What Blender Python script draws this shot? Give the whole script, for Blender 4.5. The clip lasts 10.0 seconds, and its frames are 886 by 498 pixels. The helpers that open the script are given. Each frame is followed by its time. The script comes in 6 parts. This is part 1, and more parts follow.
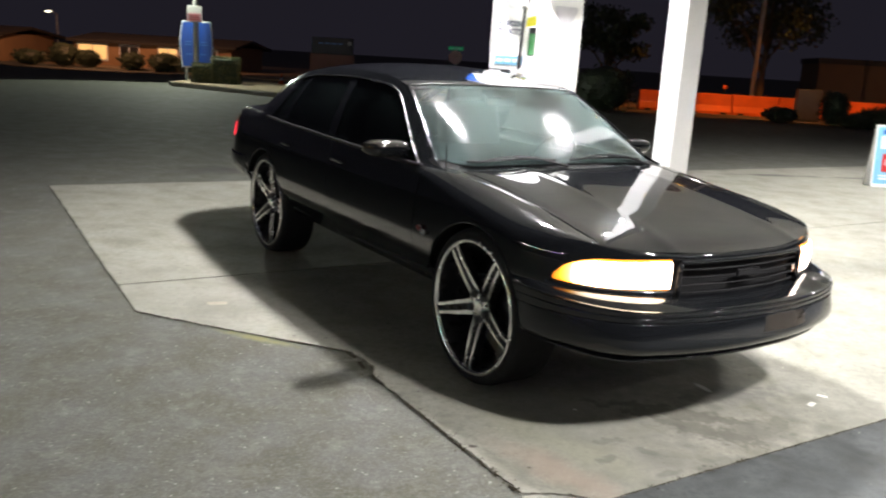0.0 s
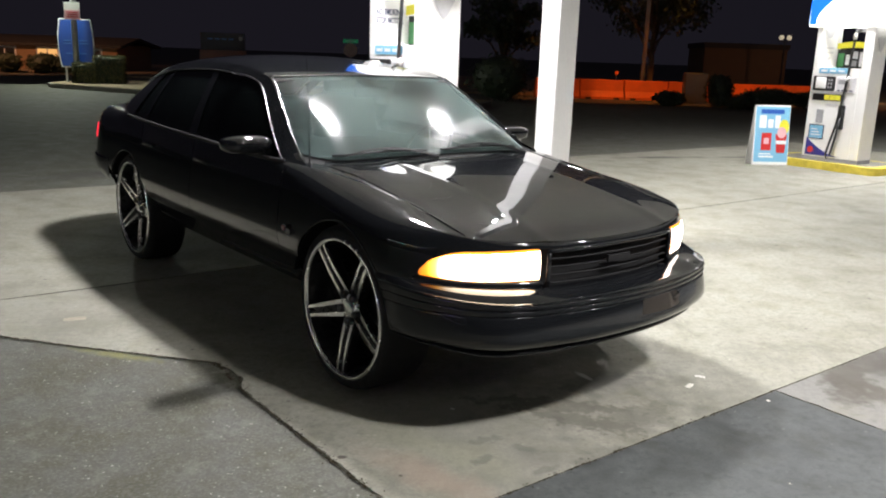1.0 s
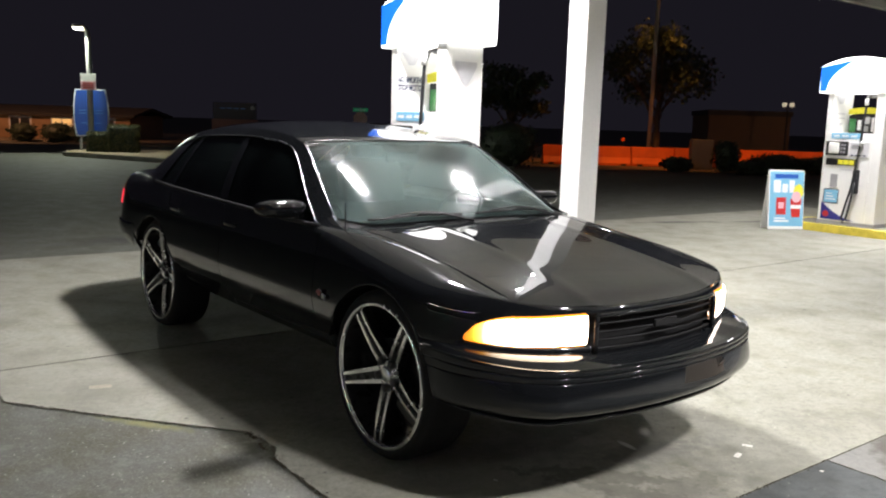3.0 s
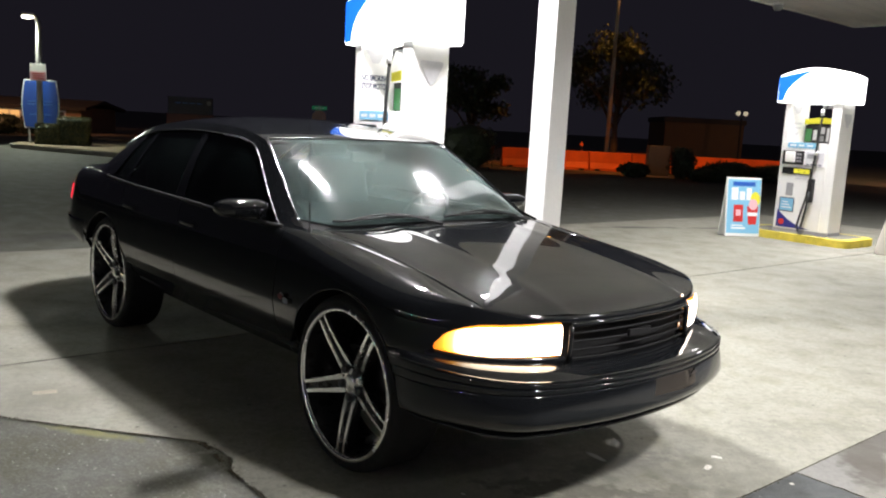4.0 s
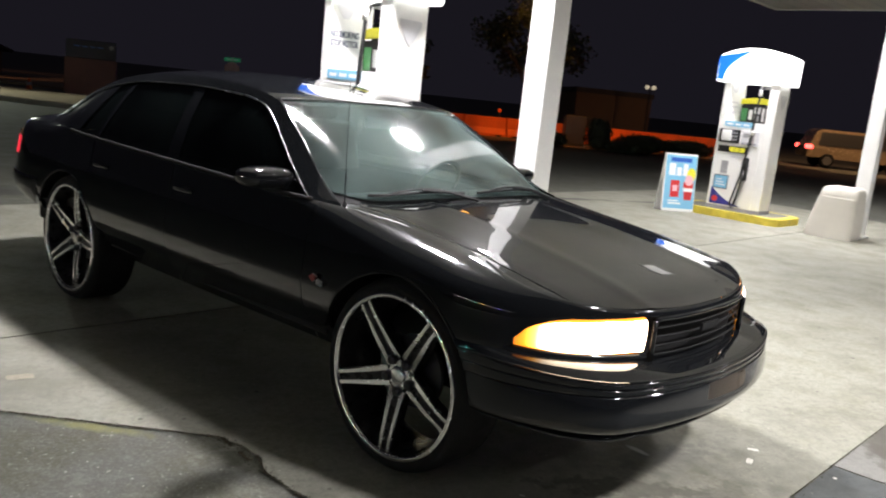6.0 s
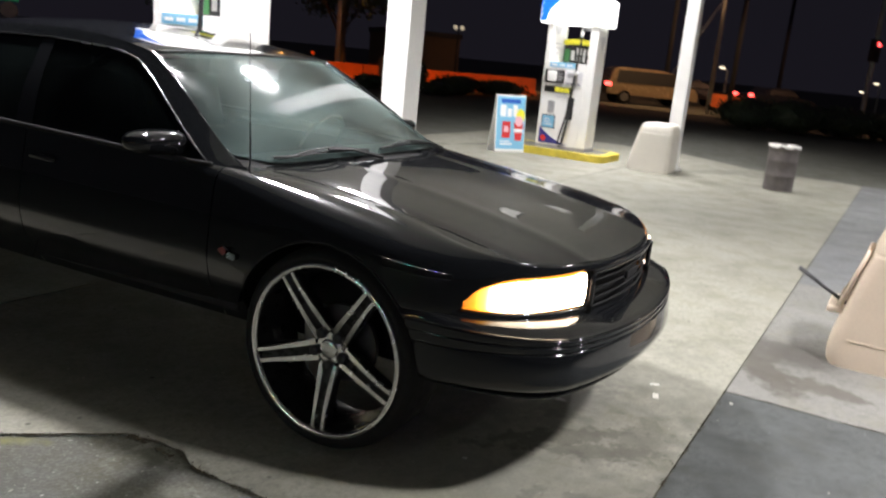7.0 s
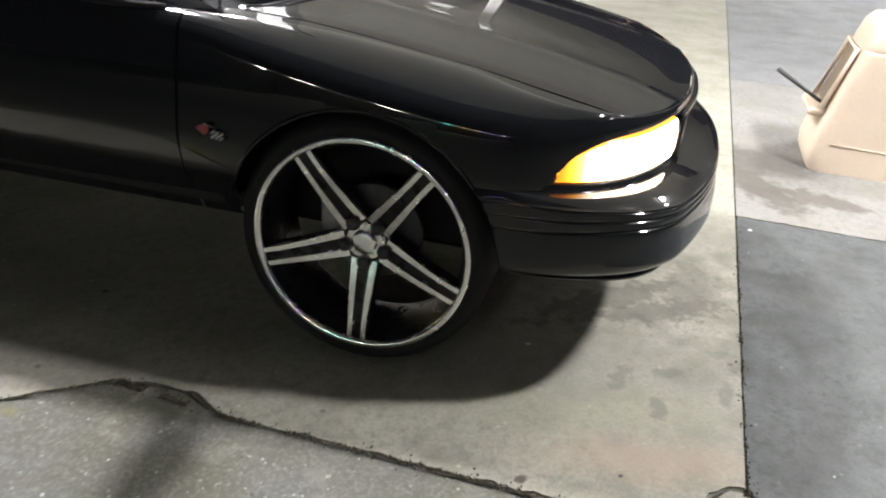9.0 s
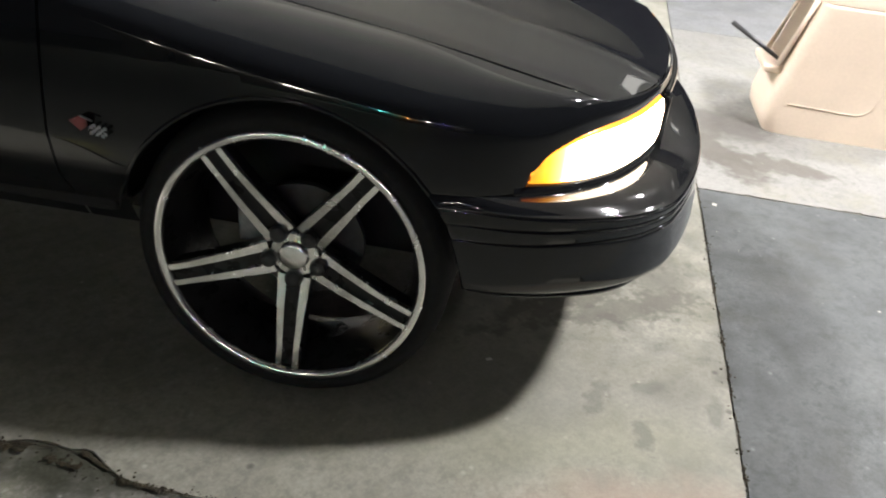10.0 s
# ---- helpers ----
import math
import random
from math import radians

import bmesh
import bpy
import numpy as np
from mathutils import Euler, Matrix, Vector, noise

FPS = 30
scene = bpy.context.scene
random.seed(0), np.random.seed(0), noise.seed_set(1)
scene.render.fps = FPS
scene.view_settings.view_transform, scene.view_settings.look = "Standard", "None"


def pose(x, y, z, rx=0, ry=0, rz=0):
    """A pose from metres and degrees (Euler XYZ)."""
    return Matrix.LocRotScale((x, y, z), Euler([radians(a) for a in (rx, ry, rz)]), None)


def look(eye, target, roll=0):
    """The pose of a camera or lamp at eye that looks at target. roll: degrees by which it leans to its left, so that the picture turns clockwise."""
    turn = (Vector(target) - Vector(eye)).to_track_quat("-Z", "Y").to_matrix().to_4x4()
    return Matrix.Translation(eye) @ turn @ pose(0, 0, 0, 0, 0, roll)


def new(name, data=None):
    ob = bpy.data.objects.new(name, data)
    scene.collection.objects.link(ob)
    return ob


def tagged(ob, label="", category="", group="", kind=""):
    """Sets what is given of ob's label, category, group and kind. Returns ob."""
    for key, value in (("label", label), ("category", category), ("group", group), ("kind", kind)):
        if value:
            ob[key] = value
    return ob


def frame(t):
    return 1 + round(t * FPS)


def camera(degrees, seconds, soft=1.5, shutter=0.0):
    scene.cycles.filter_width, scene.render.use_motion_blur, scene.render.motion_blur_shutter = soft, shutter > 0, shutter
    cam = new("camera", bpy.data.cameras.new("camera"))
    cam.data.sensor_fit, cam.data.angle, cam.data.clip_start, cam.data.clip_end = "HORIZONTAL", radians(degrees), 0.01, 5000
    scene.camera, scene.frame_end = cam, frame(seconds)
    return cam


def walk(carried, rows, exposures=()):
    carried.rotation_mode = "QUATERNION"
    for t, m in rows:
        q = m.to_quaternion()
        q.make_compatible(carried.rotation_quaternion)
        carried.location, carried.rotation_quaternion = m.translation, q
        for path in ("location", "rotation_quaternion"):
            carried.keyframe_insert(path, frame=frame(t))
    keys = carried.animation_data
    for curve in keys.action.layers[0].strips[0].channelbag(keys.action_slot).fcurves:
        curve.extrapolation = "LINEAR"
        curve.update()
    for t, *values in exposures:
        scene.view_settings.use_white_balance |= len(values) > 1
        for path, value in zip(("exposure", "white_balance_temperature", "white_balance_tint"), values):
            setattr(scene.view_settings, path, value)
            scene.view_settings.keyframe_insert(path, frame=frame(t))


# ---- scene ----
cam = camera(57.1, 10.0, soft=2.0, shutter=0.5)
PATH = [
    (0, (0.186, 0.392, 1.595), (0.117, 2.338, 1.138), 3.4),
    (0.5, (0.278, 0.492, 1.579), (0.346, 2.439, 1.128), 2.5),
    (1, (0.392, 0.575, 1.58), (0.543, 2.515, 1.116), 2.0),
    (1.5, (0.433, 0.623, 1.562), (0.526, 2.569, 1.109), 1.6),
    (2, (0.414, 0.623, 1.544), (0.451, 2.582, 1.141), 1.9),
    (3.5, (0.187, 0.715, 1.557), (0.387, 2.684, 1.269), 2.1),
    (4, (0.189, 0.792, 1.546), (0.431, 2.755, 1.247), 3.1),
    (4.5, (0.011, 0.781, 1.534), (0.301, 2.727, 1.176), 4.6),
    (5, (-0.212, 0.828, 1.539), (0.135, 2.762, 1.168), 5.3),
    (6.5, (-0.565, 1.394, 1.529), (0.119, 3.233, 1.137), 6.2),
    (7, (-0.794, 1.521, 1.53), (0.124, 3.236, 1.067), 5.5),
    (7.5, (-0.941, 1.774, 1.467), (0.023, 3.414, 0.851), 4.0),
    (8, (-1.032, 1.987, 1.472), (-0.043, 3.533, 0.678), 2.8),
    (8.5, (-1.121, 2.23, 1.444), (-0.029, 3.689, 0.62), 3.9),
    (9, (-1.052, 2.496, 1.491), (0.142, 3.83, 0.6), 4.5),
    (9.5, (-0.857, 2.675, 1.487), (0.359, 3.952, 0.545), 3.9),
    (10, (-0.802, 2.884, 1.449), (0.495, 4.034, 0.451), 6.0),
]
walk(cam, [(t, look(eye, target, roll)) for t, eye, target, roll in PATH],
     exposures=[(0, 0.82), (0.5, 0.42), (1, 0.39), (2, 0.40), (5, 0.39), (6.5, 0.37), (7, 0.29), (7.5, 0.50), (8, 0.78), (8.5, 0.94), (9, 0.92), (10, 0.95)])

# ---- world and lights ----
world = bpy.data.worlds.new("night_sky")
scene.world = world
world.use_nodes = True
world.node_tree.nodes["Background"].inputs[0].default_value = (0.15, 0.135, 0.20, 1)
world.node_tree.nodes["Background"].inputs[1].default_value = 0.046

TURN = -57.0                       # the station's axes: u along the islands, v across them
CU, SU = math.cos(radians(TURN)), math.sin(radians(TURN))


def st(u, v, z=0.0):
    """A place from the station's axes."""
    return Vector((u * CU - v * SU, u * SU + v * CU, z))


def at_station(u, v, z=0.0, turn=0.0):
    p = st(u, v, z)
    return pose(p.x, p.y, p.z, 0, 0, TURN + turn)


CANOPY_Z = 4.5


def lamp(name, kind, energy, colour, m, size=0.3):
    data = bpy.data.lights.new(name, kind)
    data.energy, data.color = energy, colour
    if kind == "AREA":
        data.size = size
        data.spread = radians(138)             # recessed fittings throw little light sideways
    else:
        data.shadow_soft_size = size
    ob = new(name, data)
    ob.matrix_world = m
    return ob


LAMPS = [(0.2, 3.95, 245), (-5.78, 4.02, 275), (-6.4, 6.85, 190), (0.2, 6.85, 125), (-6.4, 12.6, 155), (0.2, 12.6, 110), (-6.4, 15.5, 125), (0.2, 15.5, 95), (-6.4, 20.4, 50), (3.7, 3.95, 28), (3.7, 6.85, 28), (3.7, 12.6, 28)]
for u, v, power in LAMPS:
    lamp("canopy_lamp", "AREA", power, (1.0, 0.97, 1.0), at_station(u, v, CANOPY_Z - 0.03), 0.36)
# the lamp on the pole by the planter, and spots for unseen sodium street lamps along the road
lamp("pole_lamp", "SPOT", 900, (0.92, 1.0, 0.84), look((-11.2, 31.55, 4.45), (-9.4, 28.0, 0)), 0.12).data.spot_size = radians(125)
for x, aim, power in ((6.5, 8.5, 700), (11.0, 12.5, 900), (16.5, 18.0, 900)):
    lamp("street_glow", "SPOT", power, (1.0, 0.30, 0.05), look((x, 30.2, 7.6), (aim, 34.8, 0.2)), 0.2).data.spot_size = radians(46)
lamp("street_glow", "SPOT", 1900, (1.0, 0.58, 0.28), look((25.4, 28.8, 7.8), (28.6, 34.2, 0.5)), 0.2).data.spot_size = radians(80)
# spot added beside the street lamp to brighten the top of its pole
lamp("street_glow", "SPOT", 650, (1.0, 0.42, 0.08), look((11.3, 35.7, 9.35), (11.72, 36.45, 7.4)), 0.1).data.spot_size = radians(34)
# two spots added over the far ground and the house front, without lamps
lamp("street_glow", "SPOT", 1800, (1.0, 0.5, 0.28), look((39.0, 25.0, 8.5), (38.0, 28.5, 0.0)), 0.2).data.spot_size = radians(125)
lamp("street_glow", "SPOT", 1000, (1.0, 0.45, 0.22), look((-19.5, 39.5, 6.0), (-20.0, 47.0, 0.6)), 0.2).data.spot_size = radians(95)


# ---- materials ----
def material(name, base, rough=0.5, metal=0.0, coat=0.0, emit=None, power=0.0):
    mat = bpy.data.materials.new(name)
    mat.use_nodes = True
    b = mat.node_tree.nodes["Principled BSDF"]
    b.inputs["Base Color"].default_value = (*base, 1)
    b.inputs["Roughness"].default_value = rough
    b.inputs["Metallic"].default_value = metal
    b.inputs["Coat Weight"].default_value = coat
    b.inputs["Coat Roughness"].default_value = 0.03
    if emit:
        b.inputs["Emission Color"].default_value = (*emit, 1)
        b.inputs["Emission Strength"].default_value = power
    return mat


class Nodes:
    """Short names for the nodes of one material."""

    def __init__(self, mat):
        self.tree = mat.node_tree
        self.bsdf = self.tree.nodes["Principled BSDF"]
        self.pos = self.add("ShaderNodeTexCoord").outputs["Object"]

    def add(self, kind):
        return self.tree.nodes.new(kind)

    def link(self, a, b):
        self.tree.links.new(a, b)

    def noise(self, scale, detail=4, rough=0.55, vector=None):
        n = self.add("ShaderNodeTexNoise")
        n.inputs["Scale"].default_value, n.inputs["Detail"].default_value = scale, detail
        n.inputs["Roughness"].default_value = rough
        self.link(vector or self.pos, n.inputs["Vector"])
        return n.outputs["Fac"]

    def cells(self, scale, feature="F1"):
        n = self.add("ShaderNodeTexVoronoi")
        n.feature = feature
        n.inputs["Scale"].default_value = scale
        self.link(self.pos, n.inputs["Vector"])
        return n

    def ramp(self, fac, *stops):
        n = self.add("ShaderNodeValToRGB")
        el = n.color_ramp.elements
        while len(el) < len(stops):
            el.new(0.5)
        for e, (p, c) in zip(el, stops):
            e.position = p
            e.color = (*c, 1) if hasattr(c, "__len__") else (c, c, c, 1)
        self.link(fac, n.inputs["Fac"])
        return n.outputs["Color"]

    def mix(self, fac, a, b, blend="MIX"):
        n = self.add("ShaderNodeMix")
        n.data_type, n.blend_type = "RGBA", blend
        for socket, value in ((n.inputs["Factor"], fac), (n.inputs[6], a), (n.inputs[7], b)):
            if hasattr(value, "is_output"):
                self.link(value, socket)
            elif hasattr(value, "__len__"):
                socket.default_value = (*value, 1)
            else:
                socket.default_value = value
        return n.outputs[2]

    def math(self, op, a, b=0.0):
        n = self.add("ShaderNodeMath")
        n.operation = op
        for socket, value in ((n.inputs[0], a), (n.inputs[1], b)):
            if hasattr(value, "is_output"):
                self.link(value, socket)
            else:
                socket.default_value = value
        return n.outputs[0]

    def spot(self, x, y, rx, ry, turn=0.0, ragged=0.5, scale=6.0, full=0.25):
        """A stain's or painted streak's mask: 1 in the middle of an uneven ellipse, 0 outside."""
        m = self.add("ShaderNodeMapping")
        m.vector_type = "TEXTURE"
        m.inputs["Location"].default_value = (x, y, 0)
        m.inputs["Rotation"].default_value = (0, 0, radians(turn))
        m.inputs["Scale"].default_value = (rx, ry, 1)
        self.link(self.pos, m.inputs["Vector"])
        n = self.add("ShaderNodeVectorMath")
        n.operation = "LENGTH"
        self.link(m.outputs[0], n.inputs[0])
        rag = self.math("MULTIPLY", self.math("SUBTRACT", self.noise(scale, 5), 0.5), ragged * 2.5)
        d = self.math("ADD", n.outputs["Value"], rag)
        return self.ramp(d, (full, 1.0), (1.0, 0.0))

    def bump(self, height, strength=0.3, distance=0.01):
        n = self.add("ShaderNodeBump")
        n.inputs["Strength"].default_value, n.inputs["Distance"].default_value = strength, distance
        self.link(height, n.inputs["Height"])
        self.link(n.outputs["Normal"], self.bsdf.inputs["Normal"])

    def colour(self, c):
        self.link(c, self.bsdf.inputs["Base Color"])

    def rough(self, fac, low, high):
        self.link(self.ramp(fac, (0.3, low), (0.7, high)), self.bsdf.inputs["Roughness"])


def grained(name, base, rough=0.5, metal=0.0, scale=8.0, amount=0.25, bump=0.0, fine=60.0, coat=0.0):
    """A material with uneven colour at two scales and some relief."""
    mat = material(name, base, rough, metal, coat)
    n = Nodes(mat)
    broad, grain = n.noise(scale, 5), n.noise(fine, 3)
    dark = tuple(c * (1 - amount) for c in base)
    light = tuple(min(1, c * (1 + amount)) for c in base)
    c = n.ramp(broad, (0.3, dark), (0.7, light))
    n.colour(n.mix(0.35, c, n.ramp(grain, (0.35, dark), (0.65, light))))
    n.rough(broad, max(0.02, rough * 0.8), min(1, rough * 1.2))
    if bump:
        n.bump(grain, bump)
    return mat


def asphalt_material():
    mat = material("asphalt", (0.082, 0.082, 0.078), 0.85)
    n = Nodes(mat)
    broad, mid, fine = n.noise(0.35, 5), n.noise(3.0, 6), n.noise(90, 4, 0.7)
    c = n.ramp(broad, (0.3, (0.061, 0.061, 0.041)), (0.7, (0.093, 0.093, 0.067)))
    c = n.mix(n.ramp(mid, (0.35, 0.75), (0.6, 0.0)), c, (0.082, 0.084, 0.076))
    c = n.mix(n.ramp(fine, (0.47, 0.0), (0.77, 0.42)), c, (0.295, 0.295, 0.271))
    pits = n.noise(26, 5, 0.7)
    c = n.mix(n.ramp(pits, (0.36, 0.5), (0.50, 0.0)), c, (0.057, 0.057, 0.049))
    lumps = n.noise(11, 6, 0.65)
    c = n.mix(n.ramp(lumps, (0.50, 0.0), (0.68, 0.30)), c, (0.070, 0.070, 0.048))
    worn = n.noise(7, 5, 0.6)
    c = n.mix(n.ramp(worn, (0.54, 0.0), (0.72, 0.30)), c, (0.221, 0.221, 0.189))
    stones = n.cells(62)
    keep = n.ramp(stones.outputs["Color"], (0.85, 0.0), (0.93, 1.0))
    inside = n.ramp(stones.outputs["Distance"], (0.14, 1.0), (0.34, 0.0))
    c = n.mix(n.math("MULTIPLY", keep, inside), c, (0.410, 0.402, 0.369))
    chips = n.cells(31)
    few = n.ramp(chips.outputs["Color"], (0.86, 0.0), (0.90, 1.0))
    c = n.mix(n.math("MULTIPLY", few, n.ramp(chips.outputs["Distance"], (0.10, 0.85), (0.22, 0.0))), c, (0.361, 0.361, 0.336))
    holes = n.cells(43)
    some = n.ramp(holes.outputs["Color"], (0.10, 1.0), (0.16, 0.0))
    c = n.mix(n.math("MULTIPLY", some, n.ramp(holes.outputs["Distance"], (0.12, 0.85), (0.32, 0.0))), c, (0.03, 0.03, 0.025))
    # moss and damp along the slab's edge, and an old oil stain further off
    c = n.mix(n.math("MULTIPLY", n.spot(-0.27, 4.33, 0.34, 0.13, -40, 0.6, 14.0), 0.8), c, (0.026, 0.028, 0.014))
    c = n.mix(n.math("MULTIPLY", n.spot(-0.98, 4.70, 0.34, 0.05, -20, 0.5, 14.0), 0.7), c, (0.20, 0.19, 0.06))
    c = n.mix(n.math("MULTIPLY", n.spot(-2.6, 11.2, 1.6, 0.5, 30, 0.6, 2.0), 0.7), c, (0.03, 0.03, 0.028))
    n.colour(c)
    n.rough(mid, 0.7, 0.95)
    n.bump(n.mix(0.5, fine, stones.outputs["Distance"]), 0.4, 0.005)
    return mat


def concrete_material(name, light, dark, blotch, stains=()):
    mat = material(name, light, 0.8)
    n = Nodes(mat)
    broad, mid, fine = n.noise(0.4, 4), n.noise(2.6, 7, 0.6), n.noise(70, 4, 0.7)
    c = n.ramp(broad, (0.3, dark), (0.68, light))
    c = n.mix(n.ramp(mid, (0.48, 0.0), (0.74, 0.50)), c, blotch)
    stretched = n.add("ShaderNodeMapping")
    stretched.inputs["Rotation"].default_value = (0, 0, radians(40))
    stretched.inputs["Scale"].default_value = (1.0, 2.6, 1.0)
    n.link(n.pos, stretched.inputs["Vector"])
    c = n.mix(n.ramp(n.noise(1.7, 6, 0.6, stretched.outputs[0]), (0.56, 0.0), (0.78, 0.22)), c, blotch)
    c = n.mix(n.ramp(fine, (0.4, 0.45), (0.6, 0.0)), c, tuple(x * 0.5 for x in light))
    sand = n.noise(24, 6, 0.7)
    c = n.mix(n.ramp(sand, (0.36, 0.55), (0.54, 0.0)), c, tuple(x * 0.58 for x in dark))
    olive = n.noise(3.4, 7, 0.7)
    c = n.mix(n.ramp(olive, (0.50, 0.0), (0.66, 0.45)), c, (blotch[0] * 1.25, blotch[1] * 1.25, blotch[2] * 1.02))
    chips = n.cells(34)
    speck = n.ramp(chips.outputs["Color"], (0.86, 0.0), (0.90, 1.0))
    c = n.mix(n.math("MULTIPLY", speck, n.ramp(chips.outputs["Distance"], (0.10, 0.6), (0.30, 0.0))), c, tuple(min(1, x * 1.5) for x in light))
    pits = n.cells(9.0)
    few = n.ramp(pits.outputs["Color"], (0.80, 0.0), (0.82, 1.0))
    c = n.mix(n.math("MULTIPLY", few, n.ramp(pits.outputs["Distance"], (0.06, 0.8), (0.13, 0.0))), c, (0.035, 0.03, 0.025))
    smudge = n.math("MULTIPLY", n.ramp(n.noise(6.0, 8, 0.66), (0.49, 0.0), (0.64, 1.0)), n.spot(1.35, 3.85, 1.3, 1.0, 30, 0.3, 1.5))
    c = n.mix(n.math("MULTIPLY", smudge, 0.7), c, tuple(x * 0.5 for x in blotch))
    for x, y, rx, ry, turn, ragged, scale, amount, tone, full in stains:
        c = n.mix(n.math("MULTIPLY", n.spot(x, y, rx, ry, turn, ragged, scale, full), amount), c, tone)
    n.colour(c)
    n.rough(mid, 0.62, 0.9)
    n.bump(n.mix(0.5, fine, sand), 0.35, 0.006)
    return mat


def headlamp_material():
    """A lit lens that is amber towards its outer tip and brightest in front of its bulb."""
    mat = material("headlamp_lit", (0.30, 0.18, 0.08), 0.1, emit=(1.0, 0.86, 0.66), power=3.0)
    n = Nodes(mat)
    x = n.add("ShaderNodeSeparateXYZ")
    n.link(n.pos, x.inputs[0])
    n.link(n.ramp(x.outputs[0], (0.545, (0.95, 0.17, 0.004)), (0.58, (1.0, 0.26, 0.012)), (0.61, (1.0, 0.42, 0.06)), (0.645, (1.0, 0.78, 0.55))), n.bsdf.inputs["Emission Color"])
    glow = n.ramp(x.outputs[0], (0.545, 0.08), (0.58, 0.16), (0.63, 0.5), (0.68, 1.0))
    n.link(n.math("MULTIPLY", glow, 13.0), n.bsdf.inputs["Emission Strength"])
    return mat


M_ASPHALT = asphalt_material()
M_SLAB = concrete_material("pale_concrete", (0.322, 0.315, 0.256), (0.228, 0.224, 0.182), (0.112, 0.108, 0.084), (
    (0.7, 3.75, 1.5, 0.55, -57, 0.25, 1.6, 0.4, (0.20, 0.195, 0.16), 0.25),
    (-1.6, 5.5, 1.6, 0.9, -30, 0.3, 1.6, 0.25, (0.22, 0.21, 0.18), 0.25),
    (0.60, 3.42, 0.46, 0.13, -40, 0.6, 5.0, 0.38, (0.36, 0.255, 0.19), 0.25),
    (0.62, 3.66, 0.55, 0.16, -40, 0.5, 4.0, 0.25, (0.25, 0.25, 0.15), 0.25),
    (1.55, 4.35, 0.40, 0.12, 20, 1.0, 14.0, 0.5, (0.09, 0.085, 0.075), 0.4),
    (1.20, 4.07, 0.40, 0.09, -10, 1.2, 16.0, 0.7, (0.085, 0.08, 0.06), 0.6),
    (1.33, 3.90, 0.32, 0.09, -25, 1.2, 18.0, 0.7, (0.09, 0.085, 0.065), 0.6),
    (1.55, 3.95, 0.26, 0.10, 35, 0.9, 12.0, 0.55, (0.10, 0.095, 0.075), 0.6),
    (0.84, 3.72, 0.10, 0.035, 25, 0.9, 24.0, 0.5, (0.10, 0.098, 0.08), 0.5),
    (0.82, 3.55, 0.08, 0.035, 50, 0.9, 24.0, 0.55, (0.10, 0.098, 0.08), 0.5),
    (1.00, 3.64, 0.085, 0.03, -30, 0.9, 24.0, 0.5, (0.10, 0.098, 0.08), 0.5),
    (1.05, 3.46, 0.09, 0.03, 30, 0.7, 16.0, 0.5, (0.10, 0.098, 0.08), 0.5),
    (0.25, 3.57, 0.026, 0.016, 0, 0.4, 40.0, 0.9, (0.05, 0.04, 0.03), 0.6),
    (0.48, 3.42, 0.010, 0.008, 0, 0.2, 40.0, 0.9, (0.05, 0.04, 0.03), 0.6),
    # a streak of light in the car's shadow, painted into the slab's colour
    (1.44, 4.43, 0.075, 0.022, -62, 0.25, 30.0, 0.85, (0.62, 0.61, 0.58), 0.5),
    # two long dark bands far across the slab
    (5.2, 14.2, 1.1, 0.14, 15, 0.6, 2.0, 0.8, (0.04, 0.04, 0.036), 0.25),
    (6.6, 14.5, 0.9, 0.12, 12, 0.6, 2.0, 0.8, (0.04, 0.04, 0.036), 0.25)))
M_SLAB_GREY = concrete_material("grey_patch_concrete", (0.104, 0.114, 0.108), (0.047, 0.052, 0.051), (0.030, 0.031, 0.030))
M_SLAB_PALE_GREY = concrete_material("pale_grey_concrete", (0.205, 0.212, 0.21), (0.145, 0.150, 0.152), (0.09, 0.093, 0.092))
M_SLAB_STAINED = concrete_material("stained_concrete", (0.23, 0.228, 0.207), (0.165, 0.163, 0.147), (0.13, 0.126, 0.112), (
    (3.25, 4.58, 0.40, 0.24, -80, 0.4, 9.0, 0.85, (0.065, 0.06, 0.052), 0.5),
    (2.83, 4.40, 0.40, 0.15, 66, 0.6, 12.0, 0.95, (0.065, 0.06, 0.048), 0.6),
    (3.00, 4.62, 0.26, 0.18, 20, 0.8, 14.0, 0.8, (0.075, 0.07, 0.058), 0.6),
    (2.95, 4.13, 0.28, 0.13, -70, 0.8, 14.0, 0.9, (0.07, 0.065, 0.052), 0.6),
    (2.70, 4.16, 0.20, 0.05, 60, 1.1, 16.0, 0.5, (0.085, 0.08, 0.065), 0.6)))
M_DIRT = grained("joint_dirt", (0.028, 0.022, 0.009), 0.95, scale=20, amount=0.6, bump=0.8)
M_PAINT = material("black_car_paint", (0.0078, 0.0086, 0.0096), 0.18, coat=1.0)
M_PAINT.node_tree.nodes["Principled BSDF"].inputs["Specular IOR Level"].default_value = 0.02
M_PAINT.node_tree.nodes["Principled BSDF"].inputs["Coat Roughness"].default_value = 0.012
M_PAINT.node_tree.nodes["Principled BSDF"].inputs["Coat IOR"].default_value = 1.47
M_TRIM = grained("satin_black_trim", (0.016, 0.016, 0.016), 0.35, amount=0.3)
M_RUBBER = grained("tyre_rubber", (0.011, 0.011, 0.011), 0.8, scale=30, amount=0.4, bump=0.1)
M_WELL = grained("wheel_well_black", (0.015, 0.015, 0.015), 0.9)
for dull in (M_WELL, M_RUBBER):
    dull.node_tree.nodes["Principled BSDF"].inputs["Specular IOR Level"].default_value = 0.15
M_ALLOY = grained("machined_alloy", (0.86, 0.86, 0.85), 0.24, metal=1.0, scale=30, amount=0.12)
